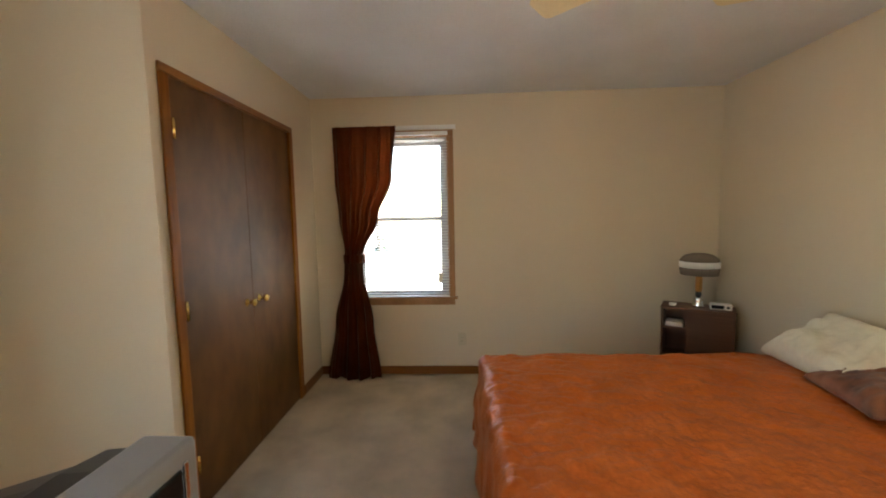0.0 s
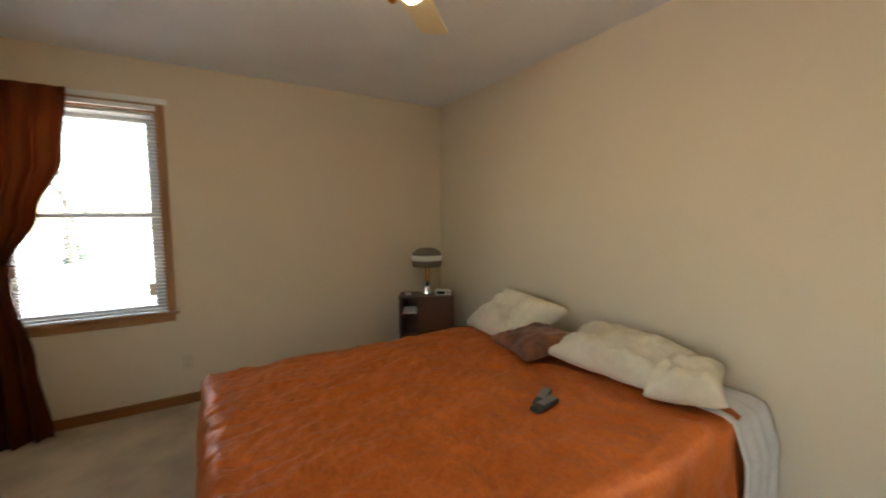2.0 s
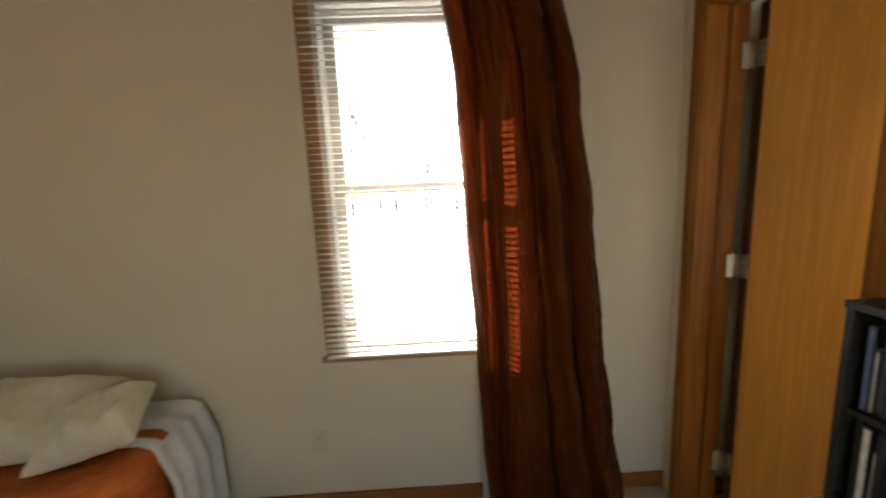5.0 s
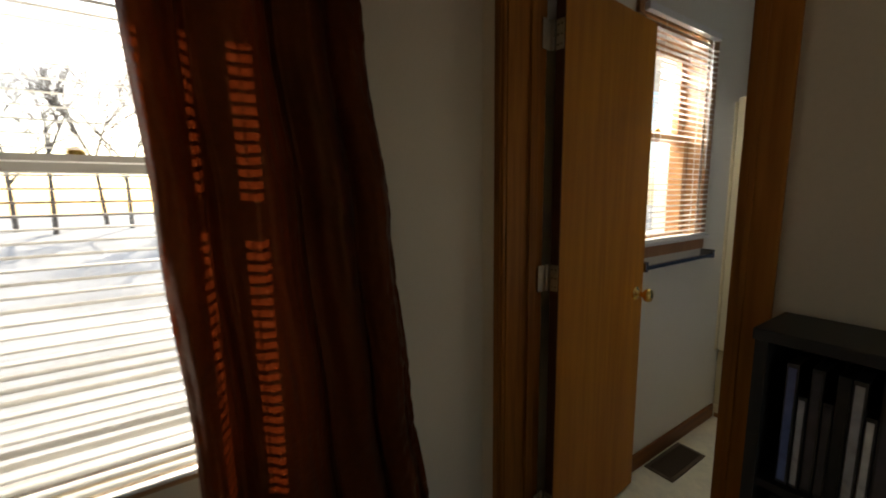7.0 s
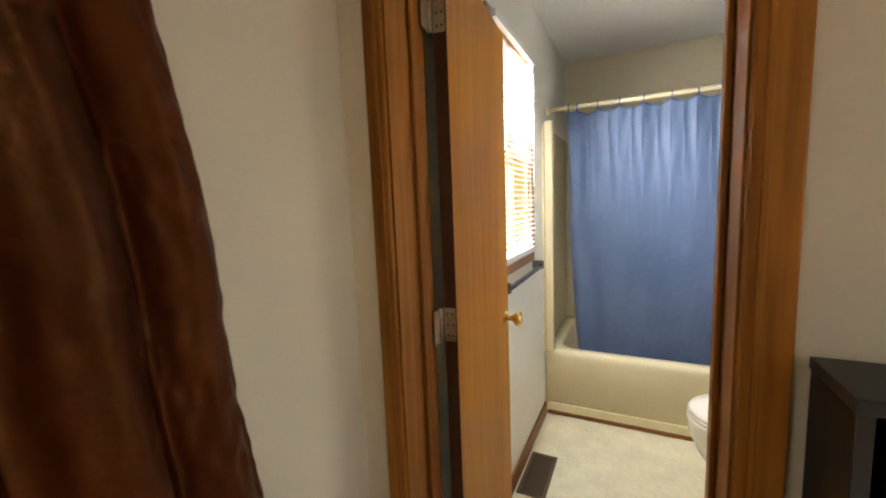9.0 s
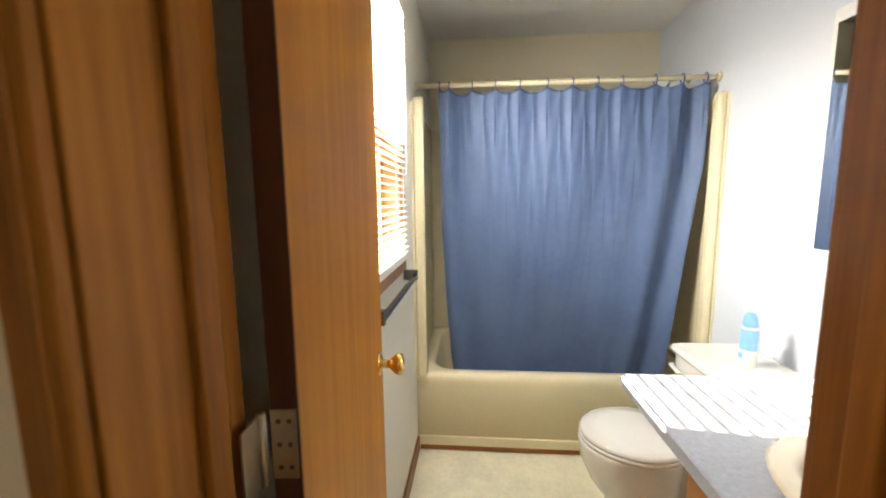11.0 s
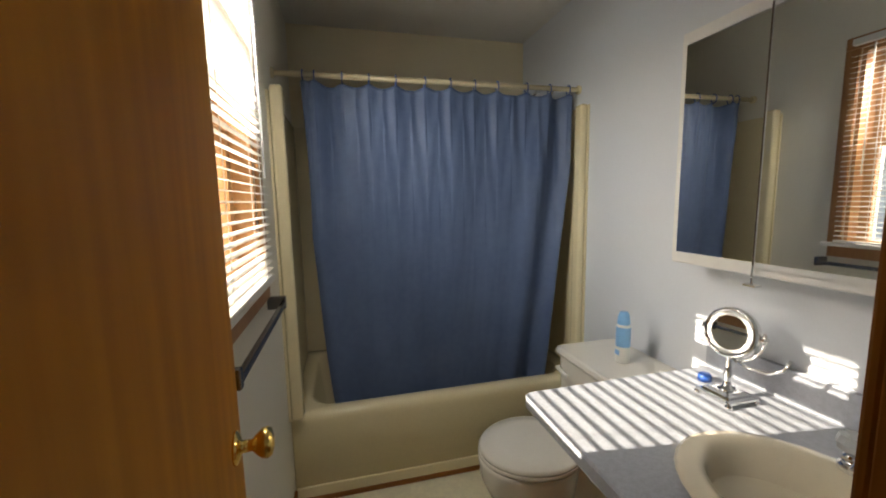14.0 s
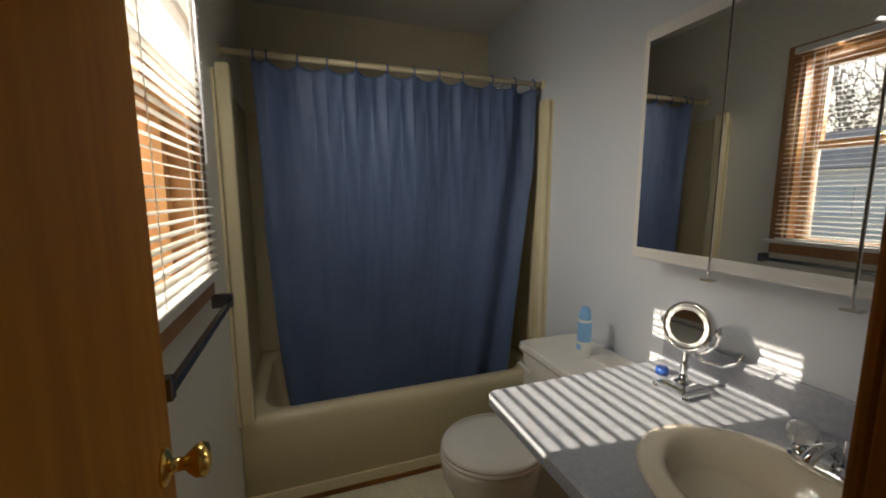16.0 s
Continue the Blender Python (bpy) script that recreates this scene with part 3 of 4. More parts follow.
for i, (x, y, h) in enumerate(((-6.2, 16.0, 2.1), (-8.4, 16.5, 1.9))):
    evergreen(x, y, h, 70 + i)
house = thing("neighbour_house", "pale sided neighbouring house with grey shingle roof", "house", at=(20, -13.5, -0.52))
part("wall", boxes((-3, 3, -6, 6, 0, 3.0)), M_BRICKISH, house)
rbm = bmesh.new()
rv = [rbm.verts.new(p) for p in ((-3.4, -6.4, 2.9), (3.4, -6.4, 2.9), (3.4, 6.4, 2.9), (-3.4, 6.4, 2.9), (0, -6.4, 4.7), (0, 6.4, 4.7))]
for f in ((0, 1, 4), (2, 3, 5), (0, 4, 5, 3), (1, 2, 5, 4), (0, 3, 2, 1)):
    rbm.faces.new([rv[k] for k in f])
part("roof", rbm, M_ROOF, house)
for wy in (-4, -0.5, 3.5):
    part("window", boxes((-3.05, -3.002, wy - 0.5, wy + 0.5, 1.0, 2.2), bevel=0.01), M_PALEGLASS, house)

# ---- bedroom: curtains ----


def pleat(u, s, n, seed):
    return math.sin(2 * math.pi * n * u + 0.9 * math.sin(5.0 * u + seed) + 0.35 * s) + 0.35 * math.sin(4 * math.pi * n * u + seed + s)


c1 = thing("curtain", "rust satin curtain panel gathered with a tieback", "curtain", "rust curtains")


def mix(rows, z):
    for (z0, *a), (z1, *b) in zip(rows, rows[1:]):
        if z0 >= z >= z1:
            t = (z0 - z) / (z0 - z1)
            t = t * t * (3 - 2 * t)
            return [p + (q - p) * t for p, q in zip(a, b)]
    return list(rows[-1][1:])


NC = [(2.175, -3.255, -2.715), (1.75, -3.25, -2.75), (1.4, -3.225, -2.88), (1.09, -3.185, -3.02), (0.95, -3.20, -3.02), (0.5, -3.29, -2.945), (0.015, -3.36, -2.89)]


def north_curtain(u, v):
    z = 2.175 - v * 2.16
    a, b = mix(NC, z)
    tight = 1.0 - abs(z - 1.05) * 2.2 if abs(z - 1.05) < 0.45 else 0.0
    amp = (0.022 + 0.012 * tight) * min(1.0, 0.25 + v * 6) * (1 + 0.5 * noise.noise(Vector((u * 4, z, 3))))
    uu = u + 0.03 * math.sin(3 * z) * u * (1 - u)
    return (a + (b - a) * uu, -0.09 - 0.06 * v * v + amp * pleat(u, 2 * z, 4.5, 1.3) - 0.02 * tight * math.sin(math.pi * u), z + 0.012 * math.sin(9 * u) * v)


part("panel", grid(120, 90, north_curtain), M_CURTAIN, c1, smooth=True)
part("tieback", loft([[(-3.105 + 0.095 * math.cos(a), -0.085 + 0.055 * math.sin(a), z) for a in [2 * math.pi * k / 24 for k in range(24)]] for z in (1.025, 1.05, 1.085, 1.10)]), M_CURTAIN, c1, smooth=True)
rod1 = thing("curtain_rod", "white metal curtain rod on the wall", "curtain rod", "curtain rods")
part("rod", boxes((-3.27, -2.215, -0.062, -0.054, 2.145, 2.18), bevel=0.003), M_WHITE, rod1)
for x in (-3.27, -2.222):
    part("bracket", boxes((x, x + 0.007, -0.054, -0.0005, 2.148, 2.177)), M_WHITE, rod1)

c2 = thing("curtain", "long rust satin curtain hanging to the floor, backlit", "curtain", "rust curtains")
EC = [(2.24, -4.24, -3.80), (1.75, -4.33, -3.85), (1.3, -4.39, -3.872), (0.8, -4.43, -3.897), (0.4, -4.48, -3.912), (0.02, -4.54, -3.935)]


def east_curtain(u, v):
    z = 2.24 - v * 2.225
    a, b = mix(EC, z)
    ph = 2 * math.pi * 4.2 * u + 2.0 * math.sin(5.0 * u + 0.4) + 0.9 * noise.noise(Vector((u * 3, z * 0.8, 9)))
    return (-0.118 + 0.028 * (1 - u) ** 2 + 0.026 * math.sin(ph + 0.5 * z) + 0.016 * noise.noise(Vector((u * 17, z * 1.1, 2))) + 0.006 * noise.noise(Vector((u * 40, z * 2.5, 5))) + 0.004 * noise.noise(Vector((u * 30, z * 14, 8))) + 0.010 * max(0.0, 0.3 - u) * noise.noise(Vector((u * 45, z * 30, 3))) * 3 - 0.02 * v, a + (b - a) * u + 0.022 * math.cos(ph + 0.5 * z) * math.sin(math.pi * u), z)


part("panel", grid(180, 300, east_curtain), M_CURTAIN, c2, smooth=True)
# besides the edge lining, strips added to block sun and shape the glow
for y0, y1, z1, flare in ((-3.935, -3.88, 0.02, 0.0), (-4.016, -3.95, 0.03, 0.0), (-4.19, -4.062, 0.05, 0.26)):
    part("lining", grid(14, 40, lambda u, v: (-0.066 - 0.006 * math.sin(9 * u + 2 * v), y0 + (y1 - y0) * u - 0.035 * v - flare * v * (1 - u), 2.2 - v * (2.2 - z1))), M_LINING, c2, "white lining strip behind the satin, blocking sun in bands", True)
rod2 = thing("curtain_rod", "brown metal curtain rod on the wall above the window", "curtain rod", "curtain rods")
part("rod", boxes((-0.066, -0.058, -4.30, -3.24, 2.216, 2.238), bevel=0.003), M_BROWNMETAL, rod2)
for y in (-4.30, -3.247):
    part("bracket", boxes((-0.058, -0.0005, y, y + 0.007, 2.208, 2.235)), M_BROWNMETAL, rod2)

# ---- bedroom: bed ----
bed = thing("bed", "queen bed with mattress and box spring on the carpet", "bed")
part("box_spring", boxes((-2.0, -0.04, -2.67, -1.16, 0.14, 0.33), bevel=0.02), M_SHEET, bed)
part("mattress", boxes((-2.01, -0.03, -2.68, -1.15, 0.335, 0.575), bevel=0.05), M_SHEET, bed, "mattress in a white sheet")
for x in (-1.9, -0.15):
    for y in (-2.6, -1.23):
        part("leg", lathe([(0.025, 0), (0.025, 0.14)], 10, pose(x, y, 0)), M_BLACK, bed)

BX_F, BX_H, BY_S, BY_N, BZ = -2.085, -0.30, -2.745, -1.09, 0.598


def spread(u, v):
    """Bedspread: the top, with a rounded drop at the foot and both sides."""
    drop = 0.53
    s = u * ((BX_H - BX_F) + drop) - drop
    w = v * ((BY_N - BY_S) + 2 * drop) - drop
    width = BY_N - BY_S

    def fold(d):
        if d <= 0:
            return 0.0, 0.0
        r = 0.07
        if d < r * 1.57:
            a = d / r
            return r * math.sin(a), r * (1 - math.cos(a))
        return r + 0.06 * (d - r * 1.57), r + (d - r * 1.57)
    r = 0.07
    ox, dx = fold(-s + 0.0) if s < 0 else (0, 0)
    oy, dy = fold(-w) if w < 0 else fold(w - width) if w > width else (0, 0)
    sy = -1 if w < 0 else 1
    x = BX_F + r + max(s, 0) - ox * 1.0
    y = BY_S + r + min(max(w, 0), width) * (width - 2 * r) / width + sy * oy
    z = BZ - max(dx, dy)
    if s < 0 and (w < 0 or w > width):
        k = 0.35 * min(-s, abs(w) if w < 0 else w - width)
        z = max(z - 0.2 * k, 0.03)
    p = Vector((s * 2.2, w * 2.2, 0.3))
    if dx + dy < 0.02:
        z += 0.012 * noise.noise(p) + 0.010 * noise.noise(p * 2.7) + 0.006 * noise.noise(Vector((p.x * 5, p.y * 6, 1))) + 0.005 * noise.noise(Vector((p.x * 13, p.y * 14, 2)))
        z -= 0.012 * max(0.0, 1 - abs(s - 1.62) * 5)
        foot = math.exp(-max(s, 0.0) / 0.55)
        wander = 3.0 * noise.noise(Vector((s * 3, w * 3, 8)))
        z += foot * (0.010 * noise.noise(Vector((s * 6, w * 13 + wander, 4))) + 0.008 * noise.noise(Vector((s * 14, w * 22 - wander, 6))) + 0.005 * noise.noise(Vector((s * 34, w * 38, 7))))
        z += 0.009 * noise.noise(Vector((s * 11, w * 9, 12))) * max(0.0, 1 - abs(w - 0.15) * 2.5)
    else:
        q = (s if dy > dx else w)
        f = 0.018 * math.sin(q * 17 + 2 * noise.noise(p * 2)) * min(1.0, max(dx, dy) * 3)
        if dy > dx:
            y += sy * (f + 0.012 * noise.noise(p * 5))
        else:
            x -= f + 0.012 * noise.noise(p * 5)
    return (x, y, max(z, 0.03))


sp = tagged(part("bedspread", grid(200, 230, spread), M_SPREAD, smooth=True), "rust-orange damask bedspread, rumpled, draped over the bed", "bedspread")


def pillow(name, label, material, at, size, turn, seed, part_name=None):
    """A soft sack with pinched corners and creases."""
    sx, sy, sz = size
    rng = seed * 3.7

    def f(u, v):
        a, b = u * 2 - 1, v * 2 - 1
        edge = (1 - abs(a) ** 3.2) * (1 - abs(b) ** 3.2)
        h = max(edge, 0) ** 0.45
        k = 1 + 0.07 * abs(a * b)
        p = Vector((a * 1.6 + rng, b * 1.6, rng))
        fan = 0.16 * max(0.0, b - 0.1) * math.sin(9 * a + 4 * noise.noise(p)) + 0.10 * max(0.0, -a - 0.2) * math.sin(13 * b + 3 * noise.noise(p * 1.7))
        return a * sx / 2 * k * (1 - 0.05 * (1 - b * b)), b * sy / 2 * k * (1 - 0.05 * (1 - a * a)), h, noise.noise(p) * 0.34 + 0.22 * abs(noise.noise(Vector((p.x * 1.2, p.y * 2.6, p.z)))) + 0.05 * abs(noise.noise(p * 4.5)) + fan
    bm = bmesh.new()
    n = 46
    tops, bots = [], []
    for i in range(n + 1):
        rt, rb = [], []
        for j in range(n + 1):
            x, y, h, w = f(i / n, j / n)
            if i in (0, n) or j in (0, n):
                v = bm.verts.new((x, y, 0))
                rt.append(v)
                rb.append(v)
            else:
                rt.append(bm.verts.new((x, y, sz * 0.62 * h * (1 + w))))
                rb.append(bm.verts.new((x, y, -sz * 0.38 * h * (1 + 0.3 * w))))
        tops.append(rt)
        bots.append(rb)
    for i in range(n):
        for j in range(n):
            bm.faces.new((tops[i][j], tops[i + 1][j], tops[i + 1][j + 1], tops[i][j + 1]))
            bm.faces.new((bots[i][j], bots[i][j + 1], bots[i + 1][j + 1], bots[i + 1][j]))
    ob = part(name, bm, material, smooth=True)
    ob.matrix_basis = pose(*at, *turn)
    return tagged(ob, label, "pillow", "bed pillows")


pillow("pillow", "cream cotton pillow leaning on the wall at the bed head", M_LINEN, (-0.31, -1.46, 0.705), (0.42, 0.54, 0.20), (0, -22, -6), 1)
pillow("sham_pillow", "rust printed pillow lying flat under a cream one", M_SHAM, (-0.42, -1.76, 0.652), (0.36, 0.38, 0.12), (0, -8, -10), 2)
pillow("pillow", "cream cotton pillow lying on the bed near the window", M_LINEN, (-0.27, -2.20, 0.672), (0.38, 0.56, 0.18), (0, -8, 5), 3)
pillow("pillow", "folded cream pillow end at the bed corner", M_LINEN, (-0.31, -2.54, 0.668), (0.32, 0.27, 0.14), (-6, -6, 24), 4)
sheet = part("bed_sheet", grid(40, 46, lambda u, v: (-0.34 + 0.3 * u, -2.735 - 0.05 * min(1, max(0, (v - 0.28) * 4)) + max(0.0, 0.28 - v) * 1.4 - 0.012 * math.sin(22 * u) * v,
             0.588 - max(0.0, v - 0.25) * 0.6 + 0.008 * math.sin(13 * u + 3 * v))), M_SHEET, smooth=True)
thick(sheet, 0.004)
tagged(sheet, "white cotton sheet hanging over the mattress side", "sheet")


def remote(at, turn, label, material):
    r = thing("remote_control", label, "remote control", "remote controls", at=at, turn=turn)
    part("body", boxes((-0.022, 0.022, -0.075, 0.075, 0, 0.02), bevel=0.006), M_BLACKPLASTIC, r)
    part("face", boxes((-0.018, 0.018, -0.03, 0.068, 0.0203, 0.0225), bevel=0.001), material, r, "silver face plate")
    for i in range(5):
        for j in range(3):
            part("button", boxes((-0.014 + j * 0.011, -0.007 + j * 0.011, -0.024 + i * 0.017, -0.014 + i * 0.017, 0.0226, 0.0245)), M_RUBBER, r)


remote((-0.86, -2.25, 0.612), -62, "silver and black remote control lying on the bedspread", M_GREYPLASTIC)
remote((-0.90, -2.30, 0.612), -80, "black remote control with a grey face on the bedspread", M_GREYPLASTIC)

# ---- bedroom: nightstand and lamp ----
ns = thing("nightstand", "small dark walnut nightstand with an open cubby", "nightstand", at=(-0.583, -0.245, 0), turn=-31.7)
W_, D_ = 0.485, 0.24
part("top", boxes((-0.005, W_ + 0.005, -0.005, D_, 0.645, 0.662), bevel=0.003), M_DARKWOOD, ns)
part("side", boxes((0.0, 0.016, 0, D_, 0, 0.645)), M_DARKWOOD, ns)
part("side", boxes((W_ - 0.016, W_, 0, D_, 0, 0.645)), M_DARKWOOD, ns)
part("divider", boxes((0.165, 0.181, 0.004, D_ - 0.012, 0.02, 0.645)), M_DARKWOOD, ns)
part("back", boxes((0.016, W_ - 0.016, D_ - 0.012, D_, 0.02, 0.645)), M_DARKWOOD, ns)
part("shelf", boxes((0.016, 0.165, 0.004, D_ - 0.012, 0.49, 0.505)), M_DARKWOOD, ns)
part("shelf", boxes((0.016, 0.165, 0.004, D_ - 0.012, 0.25, 0.265)), M_DARKWOOD, ns)
part("front_panel", boxes((0.181, W_ - 0.016, 0.002, 0.018, 0.02, 0.645), bevel=0.002), M_DARKWOOD, ns)
part("base", boxes((0.016, W_ - 0.016, 0.0, D_ - 0.012, 0.0, 0.02)), M_DARKWOOD, ns)
pap = part("papers", boxes((0.03, 0.15, 0.02, 0.16, 0.5055, 0.525), (0.035, 0.145, 0.015, 0.15, 0.526, 0.538), bevel=0.001), M_PAPER)
pap.matrix_basis = ns.matrix_basis.copy()
tagged(pap, "small stack of white papers in the nightstand cubby", "papers")

lp = thing("table_lamp", "mushroom table lamp with wooden column and smoked shade", "lamp", at=(-0.31, -0.27, 0.662))
lp.scale = (0.86, 0.86, 0.97)
part("base", lathe([(0.05, 0), (0.052, 0.012), (0.04, 0.03), (0.045, 0.05), (0.035, 0.075), (0.02, 0.085)], 28), M_CHROME, lp, "chrome base", True)
part("neck", lathe([(0.022, 0.085), (0.026, 0.10), (0.022, 0.125)], 20), M_BLACK, lp, "", True)
part("column", lathe([(0.026, 0.125), (0.03, 0.15), (0.028, 0.29), (0.02, 0.30)], 20), M_OAK, lp, "turned wooden column", True)
part("shade_skirt", lathe([(0.150, 0.265), (0.158, 0.30), (0.160, 0.325), (0.155, 0.325), (0.15, 0.30), (0.143, 0.266)], 36), M_GREYGLASS, lp, "smoked lower shade", True)
part("shade_band", lathe([(0.161, 0.326), (0.162, 0.372), (0.156, 0.374), (0.155, 0.327)], 36), M_WHITE, lp, "white band", True)
part("shade_dome", lathe([(0.158, 0.375), (0.145, 0.40), (0.11, 0.425), (0.06, 0.438), (0.012, 0.442)], 36), M_GREYGLASS, lp, "smoked domed top", True)
tagged(part("dish", lathe([(0.02, 0), (0.03, 0.018), (0.027, 0.019), (0.018, 0.004)], 20, pose(-0.48, -0.22, 0.662)), M_WHITE), "small white dish on the nightstand", "dish")
ck = thing("alarm_clock", "white box clock with dark front on the nightstand", "clock", at=(-0.20, -0.37, 0.662), turn=-28)
part("body", boxes((-0.07, 0.07, -0.03, 0.04, 0, 0.045), bevel=0.008), M_WHITE, ck)
part("face", boxes((-0.06, 0.02, -0.0325, -0.0305, 0.008, 0.036), bevel=0.001), M_SCREEN, ck)
part("knob", lathe([(0.011, 0), (0.010, 0.006)], 14, pose(0.045, -0.0305, 0.022, 90, 0, 0)), M_BLACKPLASTIC, ck)

# ---- bedroom: television on a low stand ----
st = thing("tv_stand", "low dark wooden television stand", "tv stand", at=(-3.12, -2.87, 0))
part("top", boxes((-0.3, 0.3, -0.42, 0.42, 0.40, 0.42), bevel=0.003), M_DARKWOOD, st)
for y0 in (-0.4, 0.382):
    part("side", boxes((-0.29, 0.29, y0, y0 + 0.018, 0, 0.40)), M_DARKWOOD, st)
part("shelf", boxes((-0.29, 0.28, -0.382, 0.382, 0.18, 0.198)), M_DARKWOOD, st)
part("back", boxes((-0.3, -0.291, -0.4, 0.4, 0.0, 0.40)), M_DARKWOOD, st)
tv = thing("television", "silver-grey tube television with black rear housing", "television", at=(-2.81, -2.88, 0.42))
tv.scale = (1, 1, 1.045)
part("front_frame", boxes((-0.13, 0.0, -0.33, 0.33, 0.0, 0.48), bevel=0.014), M_GREYPLASTIC, tv, "silver-grey bezel")
part("screen", boxes((-0.004, 0.006, -0.27, 0.27, 0.09, 0.435), bevel=0.005), M_SCREEN, tv, "dark glass screen")
part("trim", boxes((0.001, 0.009, 0.273, 0.285, 0.08, 0.445), bevel=0.002), M_CHROME, tv)
part("trim", boxes((0.001, 0.009, -0.285, -0.273, 0.08, 0.445), bevel=0.002), M_CHROME, tv)
part("speaker_grille", boxes((0.001, 0.005, -0.29, 0.29, 0.015, 0.065), bevel=0.002), M_BLACKPLASTIC, tv)
part("rear_housing", loft([[(x, y * s, 0.01 + z * t) for x, y, z in ((x0, -0.31, 0.0), (x0, 0.31, 0.0), (x0, 0.31, 0.44), (x0, 0.2, 0.455), (x0, -0.2, 0.455), (x0, -0.31, 0.44))]
      for x0, s, t in ((-0.1305, 1.0, 1.02), (-0.2, 0.99, 1.01), (-0.24, 0.95, 0.96), (-0.44, 0.78, 0.86), (-0.52, 0.7, 0.8))]), M_BLACKPLASTIC, tv)

# ---- bedroom: ceiling fan with lit globes ----
FX, FY = -1.44, -2.075
fan = thing("ceiling_fan", "white ceiling fan with cream blades and lit globes", "ceiling fan", at=(FX, FY, 0))
part("canopy", lathe([(0.065, 2.4395), (0.06, 2.41), (0.02, 2.395), (0.018, 2.36)], 24), M_WHITE, fan, "", True)
part("motor", lathe([(0.03, 2.37), (0.10, 2.36), (0.115, 2.33), (0.115, 2.28), (0.09, 2.25), (0.05, 2.24)], 28), M_WHITE, fan, "", True)
part("switch_housing", lathe([(0.05, 2.24), (0.055, 2.22), (0.055, 2.19), (0.03, 2.175)], 24), M_BRASS, fan, "", True)
part("finial", lathe([(0.018, 2.175), (0.012, 2.155), (0.02, 2.14), (0.018, 2.125), (0.006, 2.118)], 16), M_BRASS, fan, "brass finial", True)
for k in range(4):
    a = 90 * k + 45
    bmb = loft([round_rect(0.17, 0.58, -0.072, 0.072, 0.03, z) for z in (-0.003, 0.003)])
    bmb.transform(pose(0, 0, 2.27, 0, 0, a) @ pose(0, 0, 0, 10, 0, 0))
    bl = part("blade", bmb, M_CREAMBLADE, fan)
    bmi = boxes((0.09, 0.22, -0.018, 0.018, 2.261, 2.266), bevel=0.001)
    bmi.transform(pose(0, 0, 0, 0, 0, a))
    part("blade_iron", bmi, M_BRASS, bl)
for k in range(4):
    a = radians(90 * k + 28)
    m = Matrix.Translation((0.055 * math.cos(a), 0.055 * math.sin(a), 2.262)) @ Matrix.Rotation(a, 4, "Z") @ Matrix.Rotation(radians(108), 4, "Y")
    part("globe", lathe([(0.02, 0.0), (0.028, 0.015), (0.05, 0.05), (0.062, 0.085), (0.058, 0.105), (0.03, 0.118)], 20, m), M_GLOBE, fan, "lit frosted glass globe", True)

# ---- bedroom: outlets, media shelf ----


def outlet(m, label):
    o = tagged(new("wall_outlet"), label, "outlet", "wall outlets")
    o.matrix_basis = m
    part("plate", boxes((-0.035, 0.035, -0.005, -0.0005, -0.057, 0.057), bevel=0.002), M_PLATE, o)
    for z in (-0.022, 0.022):
        s = part("socket", boxes((-0.015, 0.015, -0.0065, -0.0052, z - 0.013, z + 0.013)), M_PLATE, o)
        for x in (-0.006, 0.006):
            part("slot", boxes((x - 0.001, x + 0.001, -0.0072, -0.0066, z - 0.004, z + 0.005)), M_BLACK, s)


outlet(pose(-2.184, 0, 0.318), "ivory duplex outlet on the bedroom wall")
outlet(pose(0, -3.195, 0.33, 0, 0, -90), "ivory duplex outlet below the window")

sh = thing("media_shelf", "black laminate shelf unit filled with disc cases", "shelf unit")
SX0, SX1, SYF, SYB, SZ = -1.47, -0.825, -4.625, -4.757, 1.158
part("side", boxes((SX1 - 0.016, SX1, SYB, SYF, 0, SZ - 0.018)), M_BLACK, sh)
part("side", boxes((SX0, SX0 + 0.016, SYB, SYF, 0, SZ - 0.018)), M_BLACK, sh)
part("top", boxes((SX0 - 0.003, SX1 + 0.003, SYB, SYF + 0.004, SZ - 0.018, SZ), bevel=0.002), M_BLACK, sh)
part("back", boxes((SX0 + 0.016, SX1 - 0.016, SYB, SYB + 0.004, 0.0, SZ - 0.018)), M_BLACK, sh)
part("post", boxes((-1.15, -1.135, SYB + 0.004, SYF - 0.002, 0.05, SZ - 0.018)), M_BLACK, sh)
CASE = [surface("case_" + n, c, 0.35, vary=0.25, coarse=30, fine=90, bump=0.0) for n, c in (("black", (0.02, 0.02, 0.02)), ("grey", (0.35, 0.35, 0.36)), ("pale", (0.62, 0.6, 0.56)), ("blue", (0.1, 0.14, 0.3)),
        ("amber", (0.42, 0.3, 0.08)), ("red", (0.35, 0.05, 0.04)), ("dark", (0.06, 0.055, 0.06)))]
rng = random.Random(5)
shared = {}
